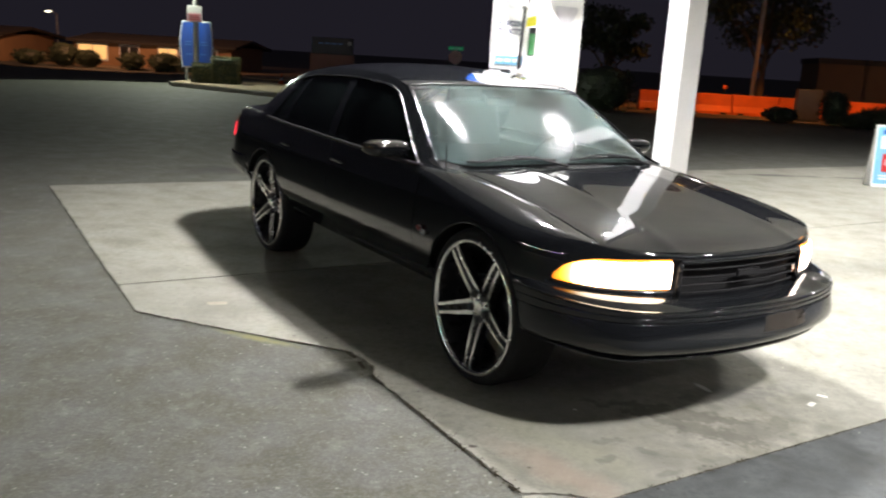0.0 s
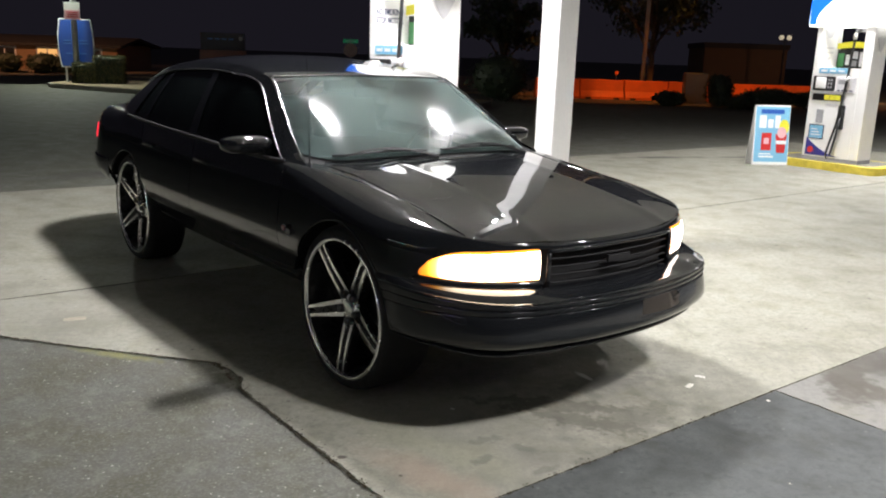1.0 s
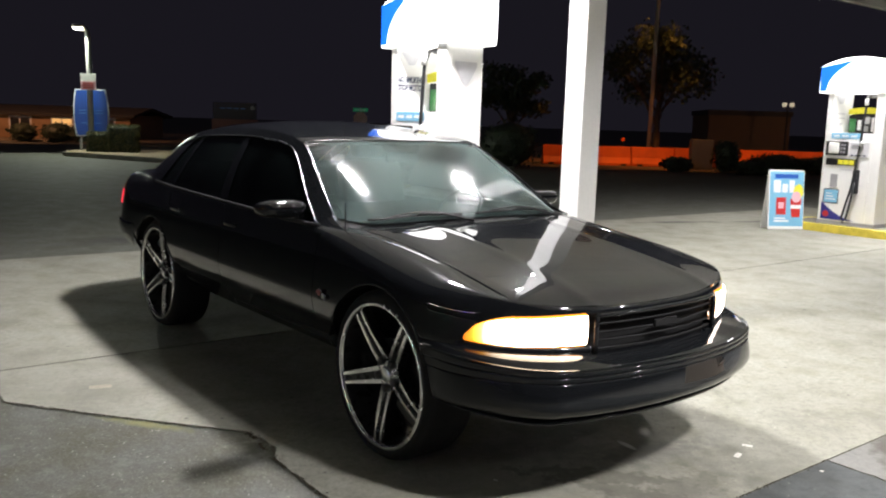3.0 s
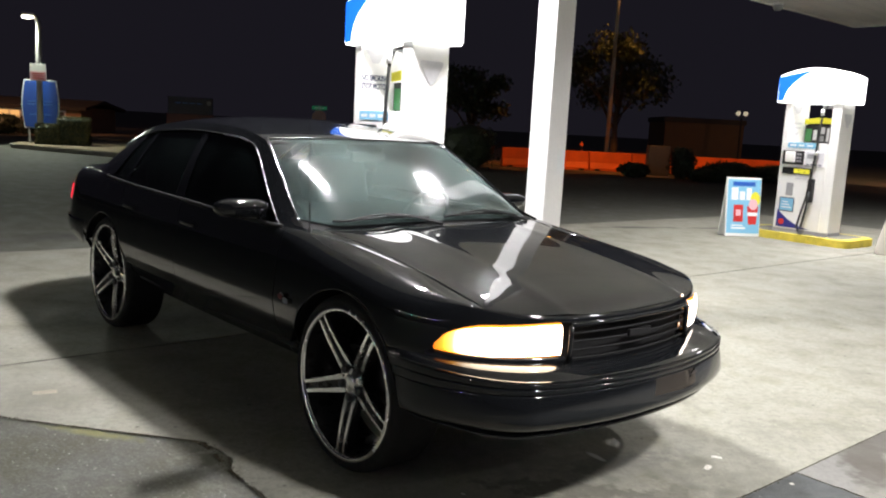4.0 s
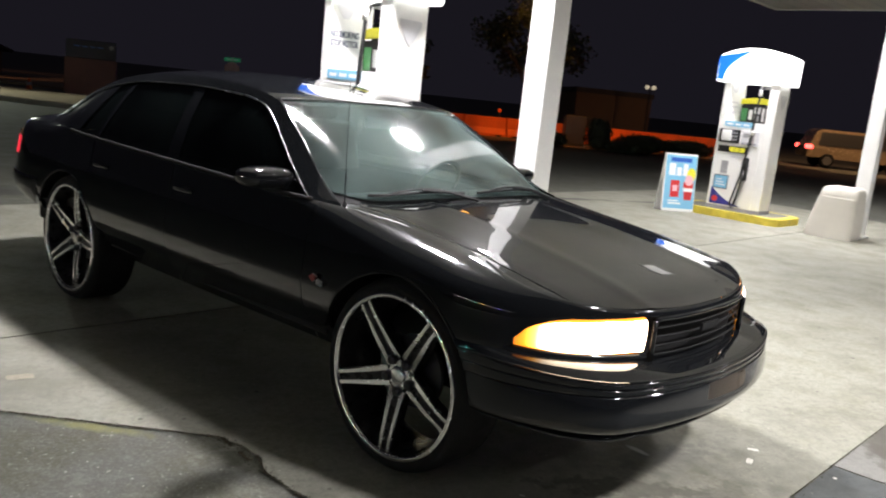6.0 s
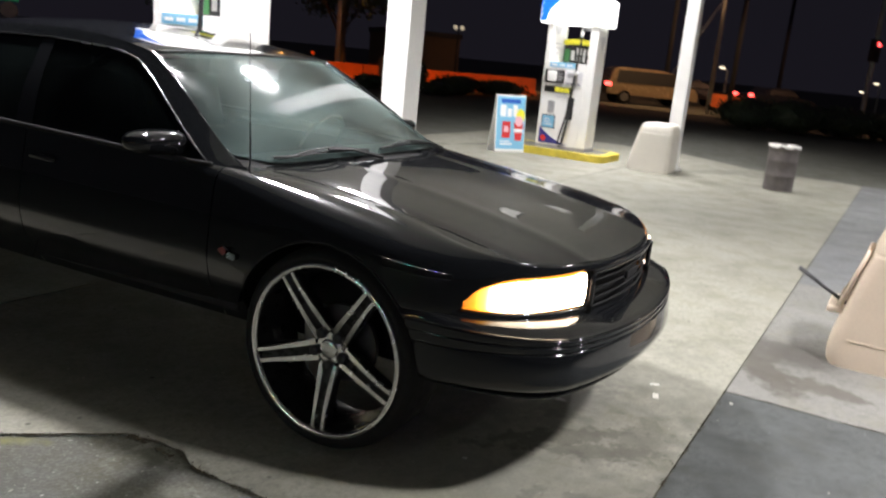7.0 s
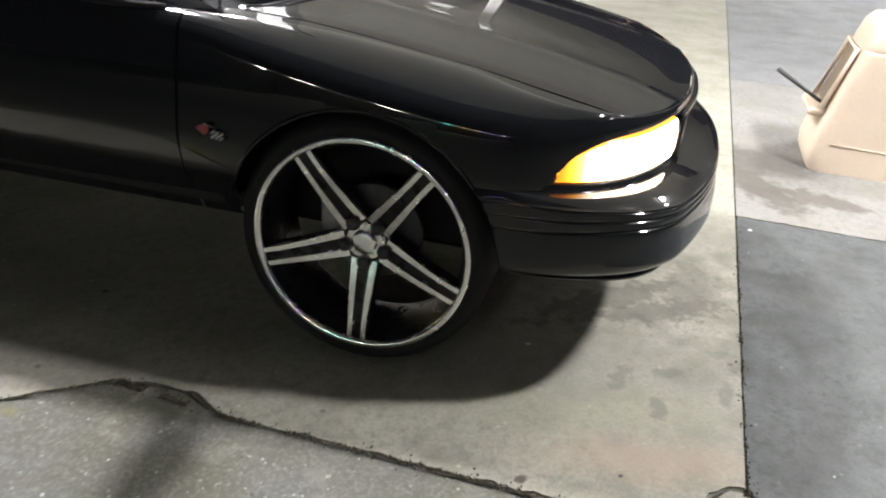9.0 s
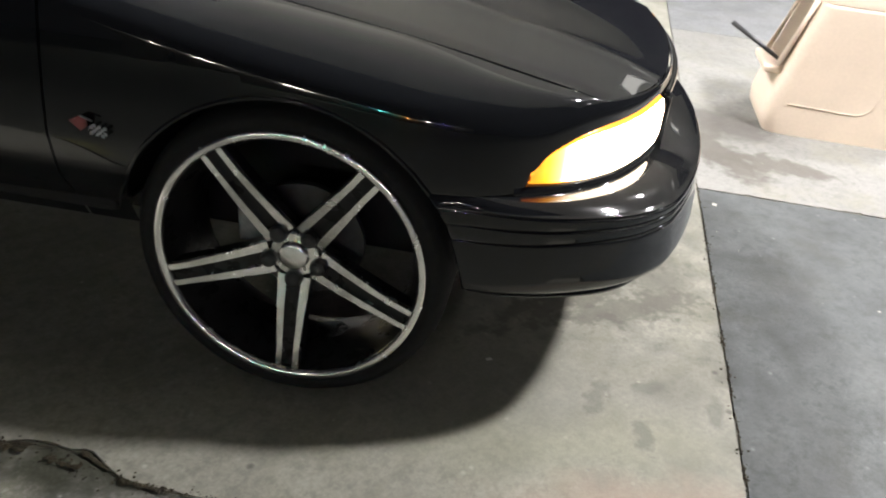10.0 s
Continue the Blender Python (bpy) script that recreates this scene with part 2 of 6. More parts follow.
M_BLACK_ALLOY = grained("gloss_black_alloy", (0.012, 0.012, 0.012), 0.30, scale=20, amount=0.3)
M_BLACK_ALLOY.node_tree.nodes["Principled BSDF"].inputs["Specular IOR Level"].default_value = 0.2
M_STEEL = grained("brake_steel", (0.23, 0.23, 0.23), 0.45, metal=0.8, scale=40)
M_OLD_STEEL = grained("dull_disc_steel", (0.06, 0.06, 0.06), 0.5, metal=0.6, scale=40)
M_CHROME = grained("bright_moulding", (0.30, 0.30, 0.32), 0.28, metal=1.0, amount=0.1)
M_WHITE = grained("white_painted_metal", (0.80, 0.80, 0.78), 0.40, scale=3, amount=0.06)
M_CANOPY = grained("canopy_white_panel", (0.84, 0.82, 0.77), 0.5, scale=2, amount=0.05)
M_PALE_GREY = grained("pale_grey_print", (0.60, 0.60, 0.62), 0.5, amount=0.08)
M_GREY = grained("grey_plastic", (0.32, 0.32, 0.33), 0.5, amount=0.2)
M_BLACK = grained("black_plastic", (0.015, 0.015, 0.016), 0.45, amount=0.3)
M_BEIGE = grained("beige_moulded_plastic", (0.60, 0.50, 0.39), 0.55, scale=4, amount=0.07, bump=0.03)
M_PALE_BEIGE = grained("pale_beige_plastic", (0.66, 0.63, 0.56), 0.55, scale=4, amount=0.06, bump=0.03)
M_YELLOW = grained("yellow_kerb_paint", (0.62, 0.50, 0.06), 0.6, scale=7, amount=0.3, bump=0.1)
M_YELLOW_SIGN = material("yellow_label", (0.75, 0.70, 0.05), 0.4)
M_BLUE = material("blue_print", (0.02, 0.10, 0.42), 0.4)
M_PALEBLUE = material("pale_blue_print", (0.20, 0.48, 0.68), 0.4)
M_NAVY = material("navy_print", (0.03, 0.03, 0.22), 0.4)
M_RED = material("red_print", (0.55, 0.03, 0.03), 0.4)
M_INK = material("dark_ink", (0.05, 0.06, 0.10), 0.6)
M_WHITE_INK = material("white_ink", (0.8, 0.8, 0.8), 0.5)
M_PINK = grained("faded_pink_sign", (0.75, 0.45, 0.50), 0.5, scale=6, amount=0.1)
M_DIM_BRICK = grained("dim_red_brick", (0.24, 0.12, 0.10), 0.9, scale=3, amount=0.2)
M_KERB = grained("old_kerb_concrete", (0.22, 0.21, 0.18), 0.85, scale=3, amount=0.3, bump=0.3)
M_SOIL = grained("dry_bed_soil", (0.26, 0.20, 0.13), 0.95, scale=4, amount=0.4, bump=0.6)
M_LEAF = grained("dark_foliage", (0.036, 0.050, 0.024), 0.6, scale=3, amount=0.5)
M_LEAF_DRY = grained("olive_foliage", (0.115, 0.115, 0.045), 0.6, scale=3, amount=0.5)
M_BARK = grained("bark", (0.10, 0.075, 0.05), 0.9, scale=6, amount=0.4, bump=0.6)
M_BARRIER = grained("orange_barrier_plastic", (0.75, 0.16, 0.03), 0.55, scale=2, amount=0.2)
M_STUCCO = grained("tan_stucco", (0.38, 0.24, 0.13), 0.9, scale=2, amount=0.2, bump=0.2)
M_DARK_STUCCO = grained("dark_brown_stucco", (0.14, 0.085, 0.05), 0.9, scale=2, amount=0.2, bump=0.2)
M_DARK_GREY = grained("dull_grey_steel", (0.10, 0.11, 0.11), 0.6, scale=5, amount=0.2)
M_OLD_WOOD = grained("dark_weathered_wood", (0.02, 0.02, 0.022), 0.9, scale=6, amount=0.4, bump=0.5)
M_ROOF = grained("dark_roof", (0.05, 0.045, 0.04), 0.9, scale=4, amount=0.3)
M_POLE = grained("galvanised_pole", (0.45, 0.45, 0.43), 0.5, metal=0.3, scale=5, amount=0.2)
M_BARREL = grained("grey_barrel_steel", (0.14, 0.125, 0.12), 0.55, metal=0.3, scale=6, amount=0.4, bump=0.1)
M_BAG = grained("white_bin_liner", (0.75, 0.74, 0.70), 0.4, scale=12, amount=0.1, bump=0.4)
M_VAN = grained("tan_car_paint", (0.36, 0.27, 0.17), 0.25, metal=0.3, amount=0.05, coat=1.0)
M_DARKCAR = grained("dark_car_paint", (0.015, 0.015, 0.02), 0.25, amount=0.2, coat=1.0)
M_SEAT = grained("dark_leather", (0.03, 0.028, 0.027), 0.5, scale=12, amount=0.3, bump=0.1)
M_DASH = grained("grey_dashboard", (0.055, 0.06, 0.06), 0.6, scale=20, amount=0.2, bump=0.1)
M_LIGHT_BOX = material("lit_white_acrylic", (0.8, 0.8, 0.8), 0.4, emit=(1, 1, 0.98), power=2.2)
M_LIGHT_BLUE = material("lit_blue_acrylic", (0.008, 0.09, 0.5), 0.4, emit=(0.01, 0.17, 0.95), power=0.8)
M_LENS_WHITE = headlamp_material()
M_LENS_FAR = material("headlamp_lit_pale", (0.8, 0.8, 0.8), 0.1, emit=(1.0, 0.84, 0.72), power=9.0)
M_LENS_RIM = material("amber_lens_rim", (0.4, 0.12, 0.01), 0.15, emit=(1.0, 0.34, 0.03), power=1.6)
M_LENS_RED = material("red_tail_lens", (0.35, 0.004, 0.01), 0.15, coat=1.0, emit=(1.0, 0.03, 0.06), power=1.6)
M_TAIL_LIT = material("tail_lamp_lit", (0.6, 0.02, 0.02), 0.3, emit=(1.0, 0.06, 0.05), power=6.0)
M_WARM = material("lit_window", (0.6, 0.45, 0.25), 0.5, emit=(1.0, 0.55, 0.18), power=0.55)
M_BULB = material("lit_lamp_glass", (0.8, 0.8, 0.8), 0.4, emit=(1.0, 0.93, 0.75), power=14.0)
M_BULB_FAR = material("far_lamp_glass", (0.8, 0.8, 0.8), 0.4, emit=(1.0, 0.85, 0.6), power=2.0)
M_LANTERN = material("dim_lantern_glass", (0.7, 0.65, 0.5), 0.4, emit=(1.0, 0.85, 0.6), power=0.35)
M_LED = material("canopy_lens", (0.8, 0.8, 0.8), 0.4, emit=(1.0, 0.97, 0.9), power=1.0)
M_SIGNAL_RED = material("red_signal", (0.6, 0.02, 0.02), 0.4, emit=(1.0, 0.05, 0.05), power=6.0)


def glass_material(name, tint, ior=1.5, dust_sheen=0.0, smear=0.02):
    mat = bpy.data.materials.new(name)
    mat.use_nodes = True
    t = mat.node_tree
    t.nodes.remove(t.nodes["Principled BSDF"])
    clear, gloss, mix, fres = (t.nodes.new(k) for k in ("ShaderNodeBsdfTransparent", "ShaderNodeBsdfGlossy", "ShaderNodeMixShader", "ShaderNodeFresnel"))
    clear.inputs[0].default_value = (*tint, 1)
    gloss.inputs["Roughness"].default_value = smear
    fres.inputs["IOR"].default_value = ior
    t.links.new(fres.outputs[0], mix.inputs[0])
    t.links.new(clear.outputs[0], mix.inputs[1])
    t.links.new(gloss.outputs[0], mix.inputs[2])
    film, sheen_dust = t.nodes.new("ShaderNodeMixShader"), t.nodes.new("ShaderNodeBsdfDiffuse")
    # a hazy film, part dust, part canopy sheen put into the colour, wiped thinner in places
    where, haze, wiped = t.nodes.new("ShaderNodeTexCoord"), t.nodes.new("ShaderNodeTexNoise"), t.nodes.new("ShaderNodeMapRange")
    haze.inputs["Scale"].default_value, haze.inputs["Detail"].default_value = 2.3, 4
    wiped.inputs["From Min"].default_value, wiped.inputs["From Max"].default_value = 0.35, 0.70
    wiped.inputs["To Min"].default_value, wiped.inputs["To Max"].default_value = dust_sheen * 0.25, dust_sheen * 1.6
    t.links.new(where.outputs["Object"], haze.inputs["Vector"])
    t.links.new(haze.outputs["Fac"], wiped.inputs["Value"])
    t.links.new(wiped.outputs["Result"], film.inputs[0])
    sheen_dust.inputs[0].default_value = (0.47, 0.66, 0.63, 1)
    t.links.new(mix.outputs[0], film.inputs[1])
    t.links.new(sheen_dust.outputs[0], film.inputs[2])
    t.links.new(film.outputs[0], t.nodes["Material Output"].inputs["Surface"])
    return mat


M_WINDSHIELD = glass_material("windshield_glass", (0.55, 0.66, 0.63), 1.7, 0.105, 0.08)
M_TINT = glass_material("tinted_window", (0.03, 0.03, 0.03), 1.33, 0.006)


# ---- mesh helpers ----
def obj(name, bm, mat, smooth=False):
    me = bpy.data.meshes.new(name)
    bmesh.ops.recalc_face_normals(bm, faces=bm.faces)
    bm.to_mesh(me)
    bm.free()
    for m in mat if isinstance(mat, (list, tuple)) else [mat]:
        me.materials.append(m)
    if smooth:
        me.shade_smooth()
    return new(name, me)


def part(name, bm, mat, parent, label="", smooth=False):
    """One mesh under a thing or under a part."""
    ob = obj(name, bm, mat, smooth)
    ob.parent = parent
    return tagged(ob, label)


def thing(name, m, label, category, group="", kind=""):
    ob = new(name)
    ob.empty_display_size = 0.1
    ob.matrix_world = m
    return tagged(ob, label, category, group, kind)


def box(x0, x1, y0, y1, z0, z1, bevel=0.0, seg=2, bm=None):
    bm2 = bmesh.new()
    m = Matrix.Translation(((x0 + x1) / 2, (y0 + y1) / 2, (z0 + z1) / 2)) @ Matrix.Diagonal((x1 - x0, y1 - y0, z1 - z0, 1))
    bmesh.ops.create_cube(bm2, size=1, matrix=m)
    if bevel:
        bmesh.ops.bevel(bm2, geom=bm2.edges[:], offset=bevel, segments=seg, affect="EDGES", profile=0.5)
    return joined(bm, bm2)


def joined(bm, bm2):
    if bm is None:
        return bm2
    me = bpy.data.meshes.new("scratch")
    bm2.to_mesh(me)
    bm2.free()
    bm.from_mesh(me)
    bpy.data.meshes.remove(me)
    return bm


def moved(bm, m):
    bmesh.ops.transform(bm, matrix=m, verts=bm.verts)
    return bm


def tube(points, radius, sides=10, caps=True, bm=None):
    """A round bar along points; radius is one number or one for each point."""
    bm2 = bmesh.new()
    pts = [Vector(p) for p in points]
    rings = []
    for i, p in enumerate(pts):
        way = (pts[min(i + 1, len(pts) - 1)] - pts[max(i - 1, 0)]).normalized()
        side = way.cross(Vector((0, 0, 1)) if abs(way.z) < 0.9 else Vector((1, 0, 0))).normalized()
        up = side.cross(way)
        r = radius[i] if hasattr(radius, "__len__") else radius
        rings.append([bm2.verts.new(p + r * (math.cos(a) * side + math.sin(a) * up)) for a in (2 * math.pi * k / sides for k in range(sides))])
    for a, b in zip(rings, rings[1:]):
        for k in range(sides):
            bm2.faces.new((a[k], a[(k + 1) % sides], b[(k + 1) % sides], b[k]))
    if caps:
        bm2.faces.new(rings[0][::-1])
        bm2.faces.new(rings[-1])
    return joined(bm, bm2)


def lathe(profile, sides=48, axis="z", bm=None, caps=False):
    """Turns (radius, height) pairs about the axis."""
    bm2 = bmesh.new()
    rings = []
    for r, h in profile:
        ring = []
        for k in range(sides):
            a = 2 * math.pi * k / sides
            c, s = r * math.cos(a), r * math.sin(a)
            ring.append(bm2.verts.new((c, s, h) if axis == "z" else (c, h, s)))
        rings.append(ring)
    for a, b in zip(rings, rings[1:]):
        for k in range(sides):
            bm2.faces.new((a[k], a[(k + 1) % sides], b[(k + 1) % sides], b[k]))
    if caps and profile[0][0] > 1e-6:
        bm2.faces.new(rings[0])
    if caps and profile[-1][0] > 1e-6:
        bm2.faces.new(rings[-1])
    bmesh.ops.remove_doubles(bm2, verts=bm2.verts, dist=1e-5)
    return joined(bm, bm2)


def sheet(rows, bm=None, both=False):
    """A surface through a grid of points; both: its mirror image across the car's middle too."""
    bm2 = bmesh.new()
    for sign in (1, -1) if both else (1,):
        vs = [[bm2.verts.new((p[0], p[1] * sign, p[2])) for p in row] for row in rows]
        for a, b in zip(vs, vs[1:]):
            for k in range(len(a) - 1):
                bm2.faces.new((a[k], a[k + 1], b[k + 1], b[k]))
    bmesh.ops.remove_doubles(bm2, verts=bm2.verts, dist=2e-5)
    bmesh.ops.dissolve_degenerate(bm2, edges=bm2.edges, dist=1e-6)
    return joined(bm, bm2)


def prism(outline, z0, z1, bevel=0.0):
    """An outline (x, y) raised from z0 to z1."""
    bm = bmesh.new()
    face = bm.faces.new([bm.verts.new((x, y, z0)) for x, y in outline])
    up = bmesh.ops.extrude_face_region(bm, geom=[face])
    top = [v for v in up["geom"] if isinstance(v, bmesh.types.BMVert)]
    for v in top:
        v.co.z = z1
    if bevel:
        edges = [e for e in bm.edges if all(abs(v.co.z - z1) < 1e-6 for v in e.verts)]
        bmesh.ops.bevel(bm, geom=edges, offset=bevel, segments=2, affect="EDGES", profile=0.5)
    return bm


def upright(bm):
    """Stands an outline's prism up: its y becomes z, its z becomes -y."""
    return moved(bm, Matrix.Rotation(radians(90), 4, "X"))


def lerp(a, b, t):
    return a + (b - a) * t


def curve(table, x):
    """Smooth value at x of a table of (x, value), x rising."""
    if x <= table[0][0]:
        return table[0][1]
    if x >= table[-1][0]:
        return table[-1][1]
    for i in range(len(table) - 1):
        (x0, y0), (x1, y1) = table[i], table[i + 1]
        if x0 <= x <= x1:
            xa, ya = table[i - 1] if i else (x0 - (x1 - x0), y0 - (y1 - y0))
            xb, yb = table[i + 2] if i + 2 < len(table) else (x1 + (x1 - x0), y1 + (y1 - y0))
            m0, m1 = (y1 - ya) / (x1 - xa) * (x1 - x0), (yb - y0) / (xb - x0) * (x1 - x0)
            t = (x - x0) / (x1 - x0)
            return (2 * t**3 - 3 * t**2 + 1) * y0 + (t**3 - 2 * t**2 + t) * m0 + (-2 * t**3 + 3 * t**2) * y1 + (t**3 - t**2) * m1


# ---- ground ----
def ragged_line(a, b, step=0.06, amount=0.015, seed=0):
    """Points from a to b (without b), uneven like a broken edge."""
    a, b = Vector(a), Vector(b)
    n = max(1, int((b - a).length / step))
    side = Vector((-(b - a).y, (b - a).x)).normalized()
    out = []
    for i in range(n):
        p = a.lerp(b, i / n)
        d = 0 if i == 0 else amount * (0.7 * noise.noise((p.x * 9 + seed, p.y * 9, 0)) + 0.5 * noise.noise((p.x * 30, p.y * 30, seed)) + 0.35 * noise.noise((p.x * 75, p.y * 75, seed)))
        out.append(p + side * d)
    return out


def slab(name, corners, mat, rough_edges, label, amount=0.018):
    """A slab from corners in the station's axes; rough_edges: the numbers of the sides that are broken."""
    pts = []
    for i, c in enumerate(corners):
        nxt = corners[(i + 1) % len(corners)]
        pts += ragged_line(c, nxt, 0.022, amount, i * 7.3) if i in rough_edges else [Vector(c)]
    world_pts = [st(p.x, p.y) for p in pts]
    ob = obj(name, prism([(p.x, p.y) for p in world_pts], -0.03, 0.0), mat)
    return tagged(ob, label, "pavement", kind="structure")


bm = bmesh.new()
bmesh.ops.create_grid(bm, x_segments=8, y_segments=8, size=600)
ground = tagged(obj("ground", moved(bm, pose(0, 0, -0.006)), M_ASPHALT), "worn grey asphalt lot with pale aggregate specks", "ground", kind="structure")

V_PALE = 7.2                        # where the pale slab ends and the grey one begins
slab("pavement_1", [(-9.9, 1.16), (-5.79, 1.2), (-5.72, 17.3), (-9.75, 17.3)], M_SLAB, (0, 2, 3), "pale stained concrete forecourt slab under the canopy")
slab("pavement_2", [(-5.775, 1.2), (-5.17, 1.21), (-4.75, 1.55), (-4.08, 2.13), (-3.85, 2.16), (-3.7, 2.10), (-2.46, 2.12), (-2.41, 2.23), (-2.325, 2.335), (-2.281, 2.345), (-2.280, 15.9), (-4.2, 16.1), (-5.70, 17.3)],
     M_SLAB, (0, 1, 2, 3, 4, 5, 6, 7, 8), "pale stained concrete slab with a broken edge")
slab("pavement_3", [(-2.44, 2.11), (-2.25, 2.04), (-2.155, 2.19), (-2.27, 2.325), (-2.32, 2.318), (-2.395, 2.22)], M_SLAB, (0, 1, 2, 3, 4, 5), "broken corner piece of pale concrete")
slab("pavement_4", [(-2.14, 2.20), (-2.1, 2.13), (4.5, 2.13), (4.5, 4.33), (-2.272, 4.30), (-2.274, 2.32)], M_SLAB_GREY, (0, 1, 4, 5), "dark grey patched concrete slab", 0.005)
slab("pavement_5", [(-2.272, 4.312), (4.5, 4.345), (4.5, V_PALE), (-2.272, V_PALE)], M_SLAB_STAINED, (0,), "pale concrete slab with dark wet stains")
slab("pavement_6", [(-2.272, V_PALE + 0.006), (4.5, V_PALE + 0.006), (4.5, 15.9), (-2.272, 15.9)], M_SLAB_PALE_GREY, (), "grey concrete slab further across the forecourt")


def dirt_strip(a, b, width, seed):
    """Dirt and moss packed into a joint."""
    rows = []
    for p in ragged_line(a, b, 0.014, 0.005, seed) + [Vector(b)]:
        d = (Vector(b) - Vector(a)).normalized()
        w = 1.15 * width * max(0.0, 0.20 + 0.55 * noise.noise((p.x * 26, p.y * 26, seed)) + 0.5 * noise.noise((p.x * 90, p.y * 90, seed)))
        l, r = p + Vector((-d.y, d.x)) * w, p - Vector((-d.y, d.x)) * w
        rows.append([st(l.x, l.y, 0.0012), st(p.x, p.y, 0.0022), st(r.x, r.y, 0.0012)])
    return rows


bm = None
for i, (a, b, w) in enumerate((
        ((-9.9, 1.15), (-5.79, 1.19), 0.010), ((-5.78, 1.2), (-5.17, 1.2), 0.008), ((-5.17, 1.2), (-4.75, 1.54), 0.012), ((-4.75, 1.54), (-4.08, 2.12), 0.012),
        ((-4.08, 2.12), (-3.85, 2.15), 0.011), ((-3.85, 2.15), (-3.7, 2.09), 0.011), ((-3.7, 2.09), (-2.46, 2.11), 0.010), ((-2.46, 2.11), (-2.40, 2.225), 0.007),
        ((-2.40, 2.225), (-2.325, 2.327), 0.007), ((-2.325, 2.327), (-2.28, 2.335), 0.008), ((-2.28, 2.335), (-2.148, 2.195), 0.012), ((-2.44, 2.105), (-2.25, 2.035), 0.008),
        ((-2.276, 2.33), (-2.276, 6.6), 0.0055), ((-2.276, 6.6), (-2.276, 15.0), 0.004), ((-2.25, 4.308), (-0.2, 4.318), 0.006), ((-5.78, 1.2), (-5.73, 12.0), 0.004))):
    bm = sheet(dirt_strip(a, b, w, i * 3.1), bm)
tagged(obj("joint_dirt", bm, M_DIRT), "dark dirt and moss packed in the slab joints", "dirt", kind="stuff")

# crumbs of broken edge and moss beside the joints
random.seed(9)
bm = bmesh.new()
for k in range(4200):
    a, b = random.choice((((-4.75, 1.54), (-4.08, 2.12)), ((-4.08, 2.12), (-3.7, 2.09)), ((-3.7, 2.09), (-2.46, 2.11)), ((-3.7, 2.09), (-2.46, 2.11)), ((-5.17, 1.2), (-4.75, 1.54)), ((-2.28, 2.335), (-2.15, 2.19)), ((-2.275, 2.33), (-2.275, 4.3))))
    t, off = random.random(), random.gauss(0, 0.005) if k % 8 else random.gauss(0, 0.02)
    if k % 8 and noise.noise((lerp(a[0], b[0], t) * 7, lerp(a[1], b[1], t) * 7, 3.0)) < -0.12:
        continue
    u, v = lerp(a[0], b[0], t), lerp(a[1], b[1], t) + off
    s = random.uniform(0.0012, 0.0052)
    p = st(u + off * 0.6, v, 0.002)
    m = Matrix.Translation(p) @ Euler((0, 0, random.uniform(0, 6.3))).to_matrix().to_4x4()
    ring = [bm.verts.new(m @ Vector((s * math.cos(q), s * random.uniform(0.6, 1) * math.sin(q), 0))) for q in (0, 1.57, 3.14, 4.71)]
    top = bm.verts.new(m @ Vector((0, 0, s * 0.8)))
    for i in range(4):
        bm.faces.new((ring[i], ring[(i + 1) % 4], top))
tagged(obj("edge_crumbs", bm, M_DIRT), "dark crumbs of dirt along the broken slab edge", "dirt", kind="stuff")

# litter: leaves, paper scraps and bits of grit
random.seed(4)
bm = bmesh.new()
for k in range(1700):
    u, v = (random.uniform(-6.5, -1.0), random.uniform(-0.6, 5.0)) if k % 8 == 0 else (random.uniform(-6.8, -1.6), random.uniform(-0.4, 2.0))
    p = st(u, v, 0.004 if v > 2.1 else -0.003)
    s = random.uniform(0.0015, 0.005) * (1.9 if random.random() < 0.06 else 1)
    m = Matrix.Translation(p) @ Euler((random.uniform(-0.08, 0.08), random.uniform(-0.08, 0.08), random.uniform(0, 6.3))).to_matrix().to_4x4()
    c = [bm.verts.new(m @ Vector((x * s, y * s * random.uniform(0.5, 1), 0.002 * random.random()))) for x, y in ((-1, -1), (1, -0.8), (0.9, 1), (-0.7, 0.9))]
    bm.faces.new(c)
tagged(obj("litter", bm, grained("pale_litter", (0.25, 0.245, 0.21), 0.8, scale=40, amount=0.5)), "small pale scraps and grit on the ground", "litter", kind="stuff")


def scrap(x, y, w, h, turn, mat, label):
    bm = bmesh.new()
    rows = [[Vector((w * (i / 4 - 0.5), h * (j / 3 - 0.5) * (1 - 0.3 * abs(i / 4 - 0.5)), 0.003 + 0.006 * abs(noise.noise((i * 0.7 + x, j * 0.8 + y, 0))))) for i in range(5)] for j in range(4)]
    ob = obj("paper_scrap", sheet(rows), mat)
    ob.matrix_world = pose(x, y, 0.0, 0, 0, turn)
    tagged(ob, label, "litter", "scraps on the forecourt")


M_PAPER = grained("paper", (0.62, 0.60, 0.54), 0.8, scale=30, amount=0.15)
M_OLDPAPER = grained("dirty_paper", (0.29, 0.26, 0.20), 0.8, scale=30, amount=0.2)
scrap(-1.39, 5.25, 0.12, 0.07, 20, M_OLDPAPER, "flattened tan paper scrap on concrete")
scrap(2.275, 4.12, 0.02, 0.018, 10, M_PAPER, "tiny white scrap at the slab joint")
scrap(1.95, 4.30, 0.06, 0.03, 50, M_PAPER, "crumpled white paper scrap on concrete")
scrap(2.05, 4.42, 0.05, 0.03, -20, M_PAPER, "crumpled white paper scrap on concrete")
scrap(0.73, 4.02, 0.02, 0.012, -20, M_PAPER, "tiny white scrap in the car's shadow")

